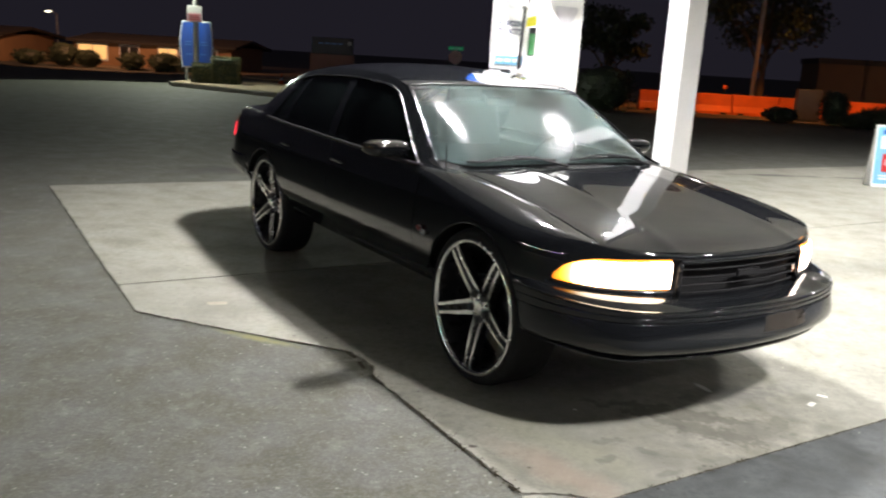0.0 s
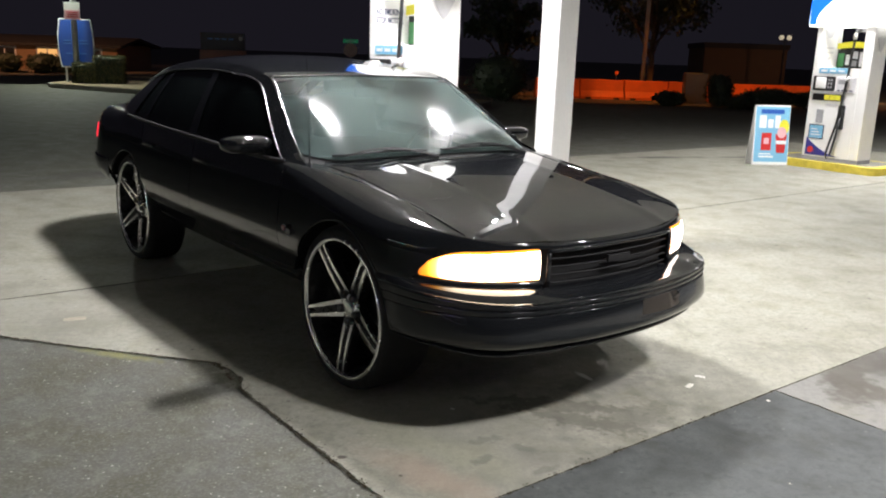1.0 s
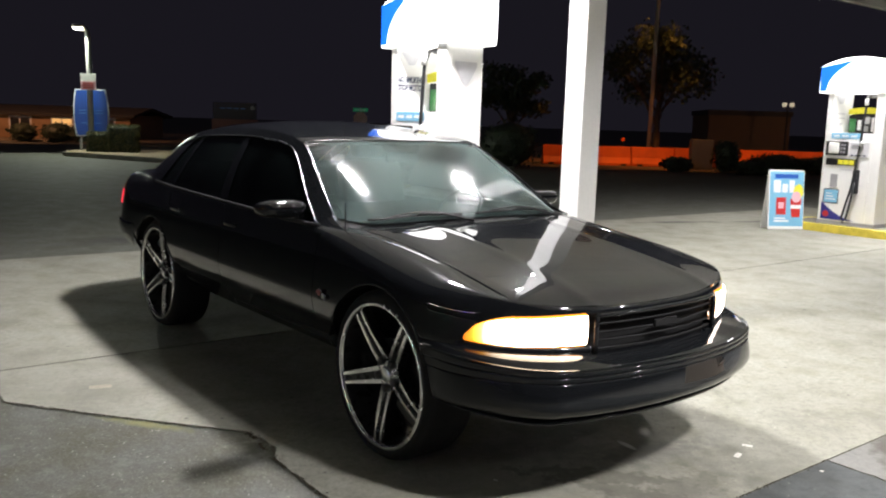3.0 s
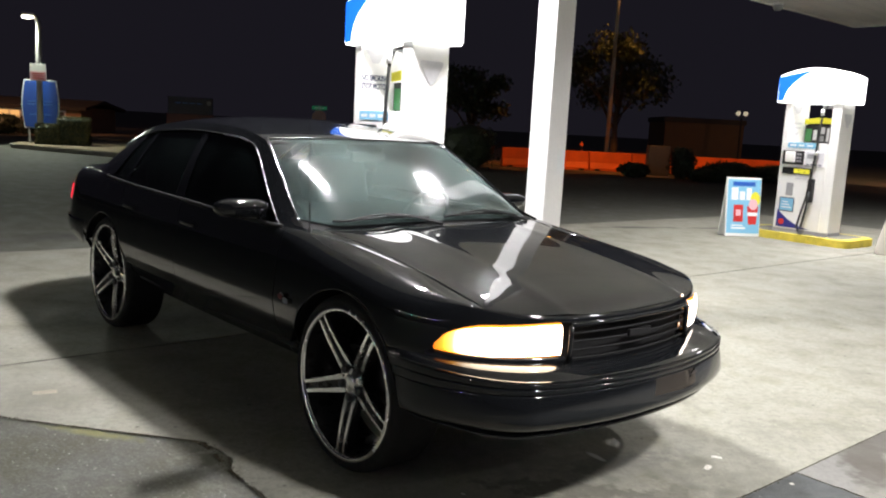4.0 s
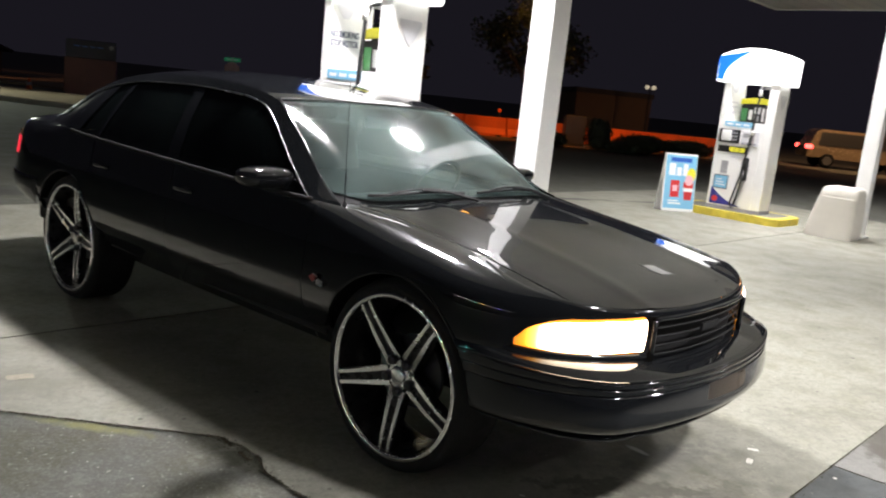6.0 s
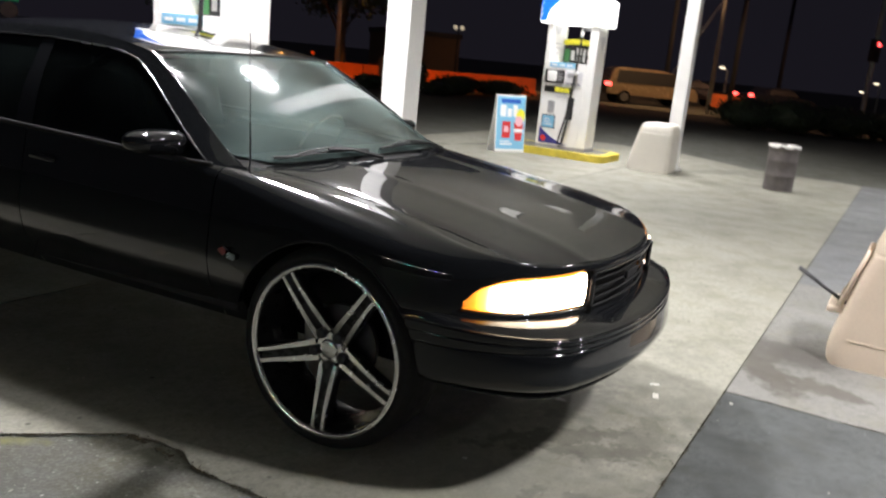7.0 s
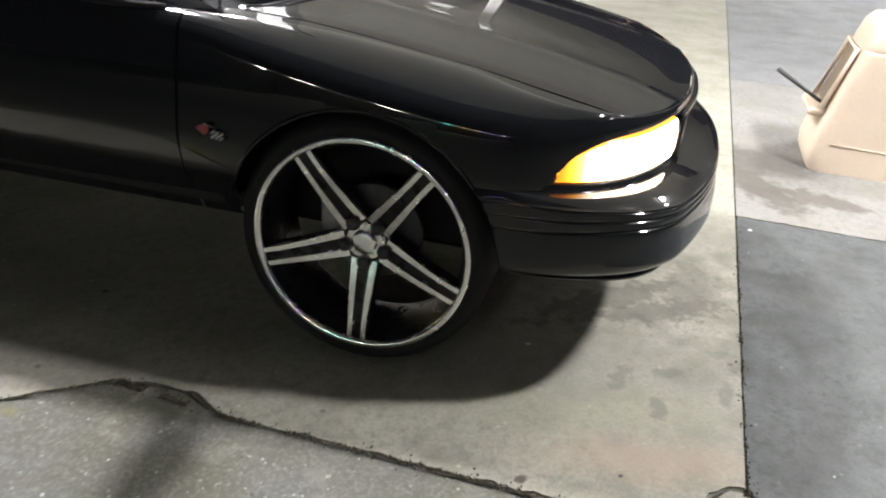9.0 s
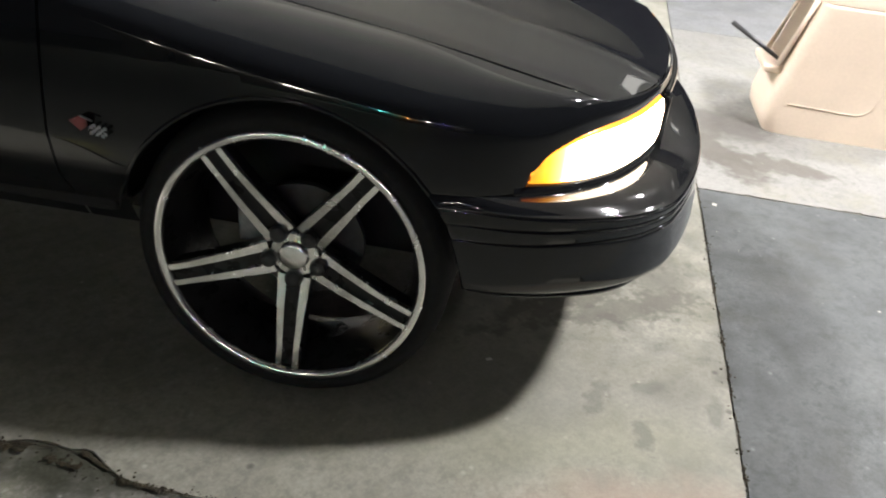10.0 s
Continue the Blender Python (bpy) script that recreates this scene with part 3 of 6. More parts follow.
# ---- canopy ----
canopy = thing("canopy", at_station(0, 0), "large flat white canopy over the fuel pumps", "canopy", kind="structure")
part("ceiling", box(-10.1, 5.0, 1.9, 21.45, CANOPY_Z, CANOPY_Z + 0.08), M_CANOPY, canopy, "white panelled canopy underside")
bm = box(-10.16, 5.06, 1.84, 1.90, CANOPY_Z - 0.02, CANOPY_Z + 0.9)
box(-10.16, 5.06, 21.45, 21.51, CANOPY_Z - 0.02, CANOPY_Z + 0.9, bm=bm)
box(-10.16, -10.10, 1.9, 21.45, CANOPY_Z - 0.02, CANOPY_Z + 0.9, bm=bm)
box(5.0, 5.06, 1.9, 21.45, CANOPY_Z - 0.02, CANOPY_Z + 0.9, bm=bm)
part("fascia", bm, M_CANOPY, canopy, "white canopy fascia band")
bm = None
for k in range(37):
    u = -9.9 + k * 0.4
    bm = box(u, u + 0.006, 1.9, 21.45, CANOPY_Z - 0.006, CANOPY_Z - 0.002, bm=bm)
part("panel_joint", bm, M_PALE_GREY, canopy)
for u, v, power in LAMPS:
    light = thing("canopy_light", at_station(u, v, CANOPY_Z), "square recessed canopy light, lit", "ceiling light", "lights under the canopy")
    bm = box(-0.30, 0.30, -0.30, -0.24, -0.035, 0.0, 0.006)
    box(-0.30, 0.30, 0.24, 0.30, -0.035, 0.0, 0.006, bm=bm)
    box(-0.30, -0.24, -0.24, 0.24, -0.035, 0.0, 0.006, bm=bm)
    box(0.24, 0.30, -0.24, 0.24, -0.035, 0.0, 0.006, bm=bm)
    part("frame", bm, M_WHITE, light)
    part("diffuser", box(-0.24, 0.24, -0.24, 0.24, -0.024, -0.010), M_LED, light)
dome = thing("dome_camera", at_station(-9.92, 17.4, CANOPY_Z), "small white dome camera under the canopy edge", "camera dome")
part("mount", lathe([(0.10, -0.04), (0.11, 0.0)], 24), M_WHITE, dome)
part("dome", lathe([(0.0, -0.16), (0.06, -0.15), (0.095, -0.11), (0.11, -0.04)], 24), M_GREY, dome, "smoked dome")


def column(u, v):
    c = thing("canopy_column", at_station(u, v), "square white painted steel canopy column", "column", "columns of the canopy", "structure")
    part("shaft", box(-0.105, 0.105, -0.105, 0.105, 0.0, CANOPY_Z, 0.008, 2), M_WHITE, c)
    part("base_plate", box(-0.15, 0.15, -0.15, 0.15, 0.0, 0.03, 0.005), M_WHITE, c)


column(-5.13, 5.47)
column(-5.13, 14.02)

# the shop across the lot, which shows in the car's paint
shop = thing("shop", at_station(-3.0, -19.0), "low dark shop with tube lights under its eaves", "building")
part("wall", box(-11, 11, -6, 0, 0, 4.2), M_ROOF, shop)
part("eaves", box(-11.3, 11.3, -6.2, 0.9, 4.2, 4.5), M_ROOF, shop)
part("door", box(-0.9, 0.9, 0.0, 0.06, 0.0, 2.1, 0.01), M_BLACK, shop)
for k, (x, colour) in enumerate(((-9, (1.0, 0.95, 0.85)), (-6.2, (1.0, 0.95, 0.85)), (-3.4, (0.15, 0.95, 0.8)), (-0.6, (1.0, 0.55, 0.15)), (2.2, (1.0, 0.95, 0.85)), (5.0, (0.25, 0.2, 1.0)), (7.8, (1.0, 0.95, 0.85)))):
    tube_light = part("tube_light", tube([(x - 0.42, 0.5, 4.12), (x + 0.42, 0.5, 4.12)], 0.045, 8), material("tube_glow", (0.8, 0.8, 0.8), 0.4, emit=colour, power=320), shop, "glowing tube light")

# ---- the black sedan ----
CAR = pose(0.948, 4.782, 0, 0, 0, math.degrees(math.atan2(-0.8245, 0.5656)))
car = thing("sedan", CAR, "glossy black four-door sedan on oversized alloy wheels, headlights lit", "car")
HUB_Z, AXLE_R, ARCH_R, TYRE_R = 0.397, -2.944, 0.425, 0.397
NOSE_X, NOSE_A, TAIL_X, TAIL_A, HALF = 0.22, 0.68, -3.45, 0.87, 0.955


def outline():
    """Half the body's outline on the near side, (x, y, nx, ny), from the middle of the tail to the middle of the nose."""
    pts = []
    for k in range(0, 41):
        a = radians(90 - 90 * k / 40)
        n = 2.6
        pts.append((TAIL_X - TAIL_A * math.sin(a) ** (2 / n), -0.935 * math.cos(a) ** (2 / n)))
    xs = []
    for xw in (AXLE_R, 0.0):
        xs += [xw + ARCH_R * math.cos(radians(180 * k / 30)) for k in range(31)]
        xs += [xw - ARCH_R - 0.003, xw + ARCH_R + 0.003]
    xs += [TAIL_X + 0.02 + 0.04 * k for k in range(0, 100)] + [DOOR_F - 0.003, DOOR_F + 0.003, DOOR_M - 0.003, DOOR_M + 0.003, DOOR_R - 0.003, DOOR_R + 0.003]
    for x in sorted(xs):
        if TAIL_X < x < NOSE_X - 0.001:
            t = (x - TAIL_X) / (NOSE_X - TAIL_X)
            pts.append((x, -(0.935 + 0.02 * math.sin(math.pi * min(1, t * 1.15)) ** 1.0 if t < 0.87 else curve([(0.87, 0.9358), (1.0, 0.938)], t))))
    for k in range(0, 61):
        a = radians(90 * k / 60)
        n = 2.3
        pts.append((NOSE_X + NOSE_A * math.sin(a) ** (2 / n), -0.938 * math.cos(a) ** (2 / n)))
    out = []
    for i, (x, y) in enumerate(pts):
        xa, ya = pts[max(i - 1, 0)]
        xb, yb = pts[min(i + 1, len(pts) - 1)]
        d = Vector((xb - xa, yb - ya)).normalized()
        out.append((x, y, d.y, -d.x))
    out[0] = (*pts[0], -1, 0)
    out[-1] = (*pts[-1], 1, 0)
    return out


DOOR_F, DOOR_M, DOOR_R = -0.56, -1.70, -2.62
OUT = outline()
RIM_Z = [(-4.40, 1.02), (-4.2, 1.065), (-3.7, 1.095), (-3.2, 1.085), (-2.7, 1.065), (-1.75, 1.042), (-0.9, 1.022), (-0.5, 1.014), (-0.2, 0.988), (0.0, 0.965), (0.4, 0.912), (0.62, 0.871), (0.80, 0.834), (0.9, 0.822)]
RIM_IN = [(-4.4, 0.16), (-3.4, 0.14), (-3.0, 0.055), (-0.9, 0.05), (-0.72, 0.065), (-0.55, 0.105), (-0.40, 0.150), (-0.22, 0.192), (0.0, 0.215), (0.3, 0.205), (0.48, 0.140), (0.58, 0.085), (0.66, 0.040), (0.8, 0.026), (0.9, 0.024)]
SHOULDER = [(-0.9, 0.05), (-0.6, 0.06), (-0.4, 0.09), (-0.2, 0.11), (0.0, 0.118), (0.3, 0.115), (0.55, 0.095), (0.66, 0.055), (0.8, 0.030)]
MID_Z = [(-4.40, 1.06), (-4.2, 1.115), (-3.8, 1.145), (-3.3, 1.16), (-0.9, 1.08), (-0.45, 1.050), (0.0, 1.003), (0.4, 0.940), (0.6, 0.900), (0.75, 0.864), (0.85, 0.829), (0.9, 0.82)]
SIDE = [(0.39, 0.128), (0.42, 0.110), (0.47, 0.080), (0.51, 0.052), (0.54, 0.030), (0.56, 0.021), (0.62, 0.007), (0.662, 0.0), (0.675, -0.001), (0.69, 0.0005), (0.76, 0.006), (0.86, 0.019), (0.95, 0.034)]


def belt(x):
    return curve(RIM_Z, x)


def lip_front(x):
    """The lower edge of the painted nose above the grille."""
    return curve([(0.50, 0.65), (0.70, 0.75), (0.80, 0.799), (0.85, 0.803), (0.9, 0.80)], x)


HL_LOW = lambda f: curve([(0, 0.690), (0.15, 0.680), (0.5, 0.670), (1, 0.672)], f)
HL_HIGH = lambda f: curve([(0, 0.708), (0.10, 0.755), (0.30, 0.785), (0.6, 0.793), (1, 0.800)], f)
LAMP_X = [c[0] for c in OUT if c[0] >= 0.541 and -c[1] >= 0.440]


def lamp_top(x):
    """The upper edge of the headlight's lens."""
    for i in range(len(LAMP_X) - 1):
        if x <= LAMP_X[i + 1]:
            return HL_HIGH(i / (len(LAMP_X) - 1)) + 0.004
    return 0.80


def bottom(x):
    for xw in (AXLE_R, 0.0):
        if abs(x - xw) <= ARCH_R:
            return max(0.39, HUB_Z + math.sqrt(max(0.0, ARCH_R**2 - (x - xw) ** 2)))
    if x > 0.538:
        return max(lip_front(x), lamp_top(x)) + 0.003
    if x > ARCH_R:
        return 0.640
    if x < AXLE_R - ARCH_R:
        return 0.70
    return 0.39


def shoulder(x):
    """The height at which the side begins to roll over into the bonnet."""
    return min(0.95, belt(x) - curve(SHOULDER, x))


def inset(x, z):
    top, low = belt(x), shoulder(x)
    if z <= low:
        return curve(SIDE, z)
    a, k = (z - low) / (top - low), curve(RIM_IN, x)
    lean = curve(SIDE, low) + (curve(SIDE, low) - curve(SIDE, low - 0.02)) / 0.02 * (z - low)      # the side goes on leaning in
    full = curve(SIDE, low) + (curve(SIDE, low) - curve(SIDE, low - 0.02)) / 0.02 * (top - low)
    return lean + max(0.0, k - full) * (1 - math.sqrt(max(0.0, 1 - a * a)))


LEVELS = [math.sin(math.pi * k / 36) for k in range(19)]


def wall_column(x, y, nx, ny, rows=None):
    """A column of the body's side, from its lower edge to its rim."""
    zb, zt = bottom(x), belt(x)
    zs = [z for z in (0.39, 0.42, 0.46, 0.50, 0.53, 0.56, 0.60, 0.635, 0.655, 0.668, 0.68, 0.70, 0.74, 0.78, 0.82, 0.86, 0.90)]
    low = shoulder(x)
    zs = [min(max(z, zb), max(low, zb)) for z in zs] + [max(zb, lerp(low, zt, f)) for f in LEVELS]
    return [(x - nx * inset(x, z), y - ny * inset(x, z), z) for z in zs]


def wall(x0, x1):
    return sheet([wall_column(*c) for c in OUT if x0 <= c[0] <= x1], both=False)


def mirrored(bm):
    bm2 = bm.copy()
    bmesh.ops.transform(bm2, matrix=Matrix.Diagonal((1, -1, 1, 1)), verts=bm2.verts)
    return bm2


def thick(bm, depth=0.006):
    """Gives a panel its sheet metal's thickness."""
    bmesh.ops.recalc_face_normals(bm, faces=bm.faces)
    bmesh.ops.solidify(bm, geom=bm.faces[:], thickness=depth)
    return bm


for name, x0, x1, label in (("fender", DOOR_F + 0.002, 0.91, "gloss black front fender"), ("front_door", DOOR_M + 0.002, DOOR_F - 0.002, ""),
                            ("rear_door", DOOR_R + 0.002, DOOR_M - 0.002, ""), ("rear_quarter", -4.5, DOOR_R - 0.002, "")):
    for side in (1, -1):
        bm = wall(x0, x1)
        part(name, bm if side == 1 else mirrored(bm), M_PAINT, car, label, True)

# bonnet, fender tops, boot lid
RIM = []
for x, y, nx, ny in OUT:
    k = curve(RIM_IN, x)
    RIM.append((x - nx * k, y - ny * k, belt(x)))


def rim_half(x):
    for a, b in zip(RIM, RIM[1:]):
        if a[0] <= x <= b[0] and b[0] > a[0]:
            return lerp(-a[1], -b[1], (x - a[0]) / (b[0] - a[0]))
    return 0.05


def rim_height(x):
    for a, b in zip(RIM, RIM[1:]):
        if a[0] <= x <= b[0] and b[0] > a[0]:
            return lerp(a[2], b[2], (x - a[0]) / (b[0] - a[0]))
    return RIM[-1][2]


def rim_x(y):
    """Where the nose's rim stands at that distance from the middle."""
    best = [(abs(abs(r[1]) - abs(y)), r[0]) for r in RIM if r[0] > 0.2]
    near = sorted(best)[:2]
    (d0, x0), (d1, x1) = near
    return (x0 * d1 + x1 * d0) / (d0 + d1 + 1e-9)


def deck(x, y):
    """The height of the bonnet or boot lid."""
    h, zr, zm = max(rim_half(x), 0.02), rim_height(x), curve(MID_Z, x)
    zm = max(zm, zr)
    f = min(1.0, abs(y) / h)
    z = zm - (zm - zr) * f**2.4
    crease = 0.0065 * math.exp(-abs(abs(y) - curve([(-0.45, 0.37), (0.8, 0.405)], x)) / 0.045)      # a fold along the bonnet
    return z + (crease if x > -0.6 else 0)


def hood_edge(x):
    return curve([(-0.6, 0.765), (-0.45, 0.735), (-0.2, 0.700), (0.3, 0.706), (0.66, 0.712), (0.9, 0.70)], x)


rows = []
for i in range(41):
    a = i / 40
    row = []
    for j in range(49):
        s = j / 24 - 1
        x0 = -0.47 + 0.10 * (1 - s * s)
        yn = s * 0.70
        x1 = rim_x(yn) - 0.004
        x = lerp(x0, x1, a)
        y = s * (hood_edge(x) - 0.005)
        row.append((x, y, deck(x, y) - (0.003 if j in (0, 48) else 0)))
    rows.append(row)
hood = part("hood", sheet(rows), M_PAINT, car, "long glossy black hood", True)
for side in (1, -1):
    rows = []
    for r in RIM:
        if -0.52 <= r[0] and -r[1] > hood_edge(r[0]) + 0.004:
            e = hood_edge(r[0]) + 0.004
            rows.append([(r[0], lerp(r[1], -e, j / 8) * side, deck(r[0], lerp(r[1], -e, j / 8)) - (0.003 if j == 8 else 0)) for j in range(9)])
    part("fender_top", sheet(rows), M_PAINT, car, "", True)
rows = []
for r in RIM:
    if r[0] <= -3.30 and -r[1] > 0.01:
        rows.append([(r[0], -r[1] * (j / 16 - 1), deck(r[0], r[1] * (j / 16 - 1))) for j in range(33)])
part("trunk_lid", sheet(rows), M_PAINT, car, "", True)
# dark inner shell that closes the panel gaps, wheel wells and underbody
for k, b in enumerate(((-4.15, 0.62, -0.60, 0.60, 0.30, 0.78), (-2.48, -0.46, -0.86, 0.86, 0.43, 0.98), (-4.1, -3.42, -0.76, 0.76, 0.52, 0.98), (0.46, 0.60, -0.78, 0.78, 0.50, 0.80))):
    part(("underbody", "inner_sill", "boot_liner", "lamp_carrier")[k], box(*b, 0.02), M_WELL, car, "dull black inner structure")
for xw in (0.0, AXLE_R):
    for side in (1, -1):
        bm = lathe([(ARCH_R - 0.004, -0.925 * side), (ARCH_R + 0.012, -0.90 * side), (ARCH_R + 0.012, -0.58 * side), (0.0, -0.58 * side)], 56, "y")
        bmesh.ops.delete(bm, geom=[v for v in bm.verts if v.co.z < 0.06], context="VERTS")
        if xw < 0:                               # the tail ends higher than the sill
            bmesh.ops.delete(bm, geom=[v for v in bm.verts if v.co.x < -0.1 and v.co.z < 0.16], context="VERTS")
        part("wheel_well", moved(bm, Matrix.Translation((xw, 0, HUB_Z))), M_WELL, car)
        rim_pts = []
        for k in range(37):
            a = radians(180 * k / 36)
            x, z = xw + ARCH_R * math.cos(a), HUB_Z + ARCH_R * math.sin(a)
            best = min(OUT, key=lambda c: abs(c[0] - x) if c[1] < -0.5 else 9)
            if z < 0.45 or xw < 0 and x < xw and z < 0.60:
                continue
            rim_pts.append((x, (best[1] + inset(x, z) + 0.001) * side, z))
        part("arch_lip", tube(rim_pts, 0.006, 8), M_PAINT, car, "", True)


def swept(profile, x_from, x_to, weight):
    """A bumper: profile(x, y), a list of (out, z), carried along the outline; weight(x): how far it stands out."""
    rows = []
    for c in OUT:
        if x_from <= c[0] <= x_to:
            w = weight(c[0])
            rows.append([(c[0] + c[2] * o * w - c[2] * 0.012 * (1 - w), c[1] + c[3] * o * w - c[3] * 0.0 * (1 - w), max(arch_z(c[0]), lerp(max(z, low_z(c[0], z)), z, w))) for o, z in profile(c[0], c[1])])
    return rows


def arch_z(x):
    return HUB_Z + math.sqrt(ARCH_R**2 - x**2) if abs(x) < ARCH_R else 0.0


def low_z(x, z):
    return 0.43 if z < 0.43 else z


def front_bumper(x, y):
    """The bumper's profile (out, z): a glossy ledge, three grooves that spread towards the wheel, the face and the chin."""
    w = min(1.0, max(0.0, (x - 0.48) / 0.36))
    top = lerp(0.662, 0.648, w)
    mid = 0.020 * curve([(0.36, 1.0), (0.43, 0.5), (0.50, 0.0)], abs(y))       # the ledge lies lower under the grille
    g = (lerp(0.630, 0.603, w), lerp(0.595, 0.581, w), lerp(0.557, 0.558, w))
    prof = [(-0.06, top + 0.002 - mid), (0.0, top - mid), (0.03, top - 0.003 - mid), (0.058, top - 0.009 - mid), (0.080, lerp(top - 0.009, g[0] + 0.010, 0.45) - mid * 0.6), (0.097, g[0] + 0.0095), (0.106, g[0] + 0.004)]
    for z in g:
        prof += [(0.1085, z + 0.0042), (0.1080, z + 0.0024), (0.1025, z + 0.0012), (0.1025, z - 0.0012), (0.1105, z - 0.0024), (0.1115, z - 0.0042), (0.1125, z - 0.009)]
    return prof + [(0.1145, 0.540), (0.118, 0.520), (0.1225, 0.490), (0.1245, 0.462), (0.117, 0.436), (0.098, 0.416), (0.075, 0.408), (0.052, 0.406), (0.048, 0.399), (0.064, 0.397), (0.074, 0.391), (0.072, 0.382), (0.055, 0.376), (0.0, 0.375)]


def bumper_weight(x):
    return min(1, max(0.06, (x - 0.40) / 0.38)) ** 0.8 * (1 + 0.22 * math.exp(-((x - 0.74) / 0.10) ** 2))


bm = sheet(swept(front_bumper, 0.33, 1.2, bumper_weight), both=True)
part("front_bumper", bm, M_PAINT, car, "gloss black front bumper with three grooves", True)
REAR_BUMPER = [(-0.02, 0.72), (0.006, 0.715), (0.012, 0.70), (0.012, 0.66), (0.0, 0.61), (-0.02, 0.575), (-0.05, 0.55), (-0.10, 0.54)]
rows = []
for c in OUT:
    if c[0] < AXLE_R - ARCH_R + 0.01:
        w = min(1, max(0.05, (AXLE_R - ARCH_R - c[0]) / 0.4))
        rows.append([(c[0] + c[2] * o * w, c[1] + c[3] * o * w, z) for o, z in REAR_BUMPER])
part("rear_bumper", sheet(rows, both=True), M_PAINT, car, "", True)
rows = []
for c in OUT:
    if c[0] < -3.80 and abs(c[1]) > 0.45:
        rows.append([(c[0] + c[2] * 0.006 - c[2] * inset(c[0], z), c[1] + c[3] * 0.006 - c[3] * inset(c[0], z), z) for z in (0.83, 0.87, 0.91, 0.95)])
tails = [rows, [[(p[0], -p[1], p[2]) for p in r] for r in rows]]
for r in tails:
    part("tail_light", sheet(r), M_LENS_RED, car, "dark red tail light lens", True)


def lamp_band(x0, y_inner, low, high, out, depth=0.012):
    """A lens along the nose between its outer tip at x0 and y_inner from the middle."""
    cols = [c for c in OUT if c[0] >= x0 and -c[1] >= y_inner]
    n = len(cols)
    rows = []
    for i, c in enumerate(cols):
        f = i / (n - 1)
        zl, zh = low(f), high(f)
        rows.append([(c[0] + c[2] * (out + bulge), c[1] + c[3] * (out + bulge), lerp(zl, zh, t)) for t, bulge in ((0, -depth), (0.05, 0), (0.3, 0.006), (0.7, 0.006), (0.95, 0), (1, -depth))])
    return rows


def flipped(rows):
    return [[(p[0], -p[1], p[2]) for p in r] for r in rows]


for side, white in ((1, M_LENS_WHITE), (-1, M_LENS_FAR)):
    keep = (lambda r: r) if side == 1 else flipped
    housing = part("headlight", sheet(keep(lamp_band(0.53, 0.43, lambda f: HL_LOW(f) - 0.008, lambda f: HL_HIGH(f) + 0.006, -0.014))), M_BLACK, car, "lit rectangular wrap-round headlight", True)
    part("lens_rim", sheet(keep(lamp_band(0.541, 0.440, lambda f: HL_LOW(f) - 0.004, lambda f: HL_HIGH(f) + 0.004, -0.0045))), M_LENS_RIM, housing, "amber edge of the lens", True)
    part("lens", sheet(keep(lamp_band(0.545, 0.445, HL_LOW, HL_HIGH, 0.0))), white, housing, "glowing warm white lens", True)


for side in (1, -1):
    rows = []
    for c in OUT:
        if c[0] >= 0.50 and -c[1] >= 0.425:
            f = max(0.0, (c[0] - 0.541) / (LAMP_X[-1] - 0.541))
            rows.append([(c[0] + c[2] * o, c[1] * side + c[3] * o * side, z) for o, z in ((-0.004, 0.640), (0.001, 0.648), (0.002, curve([(0, 0.680), (0.5, 0.668), (1, 0.661)], f)), (-0.014, curve([(0, 0.686), (0.5, 0.673), (1, 0.667)], f)))])
    part("headlight_sill", sheet(rows), M_PAINT, car, "gloss black strip under the headlight", True)


# grille with its bars
def nose_point(y, out, z):
    best = min((c for c in OUT if c[0] > 0.5), key=lambda c: abs(-c[1] - abs(y)))
    x = best[0] + best[2] * out
    return (x, y, z)


YG = [(-0.405 + 0.81 * j / 32) for j in range(33)]
grille = part("grille", sheet([[nose_point(y, -0.05, z) for y in YG] for z in (0.61, 0.80)]), M_WELL, car, "black grille with horizontal bars", True)
for z in (0.650, 0.685, 0.720, 0.755):
    part("bar", tube([nose_point(y, -0.018, z) for y in YG], 0.005, 8), M_WELL, grille, "", True)
frame_pts = [nose_point(y, -0.006, 0.790 + 0.006 * math.cos(y * 3)) for y in YG]
part("frame", tube(frame_pts, 0.010, 10), M_PAINT, grille, "gloss black upper grille frame", True)
part("frame", tube([nose_point(-0.41, 0.0, z) for z in (0.625, 0.68, 0.74, 0.79)], 0.012, 8), M_PAINT, grille, "", True)
part("frame", tube([nose_point(0.41, 0.0, z) for z in (0.625, 0.68, 0.74, 0.79)], 0.012, 8), M_PAINT, grille, "", True)
part("emblem", moved(box(-0.006, 0.006, -0.075, 0.075, -0.017, 0.017, 0.004), Matrix.Translation(nose_point(0.0, -0.010, 0.728))), M_WELL, grille, "blacked-out plain emblem")

# ---- greenhouse ----
EDGE = [(-3.50, 0.72, 1.125), (-3.30, 0.70, 1.225), (-3.05, 0.675, 1.335), (-2.80, 0.655, 1.415), (-2.55, 0.645, 1.460), (-2.2, 0.642, 1.482), (-1.8, 0.645, 1.487), (-1.5, 0.648, 1.472), (-1.32, 0.645, 1.448), (-1.20, 0.647, 1.419),
        (-1.0, 0.694, 1.318), (-0.8, 0.746, 1.194), (-0.64, 0.782, 1.085), (-0.55, 0.80, 1.040), (-0.47, 0.815, 1.018)]
EDGE_Y = [(e[0], e[1]) for e in EDGE]
EDGE_Z = [(e[0], e[2]) for e in EDGE]


def edge(x):
    return curve(EDGE_Y, x), curve(EDGE_Z, x)


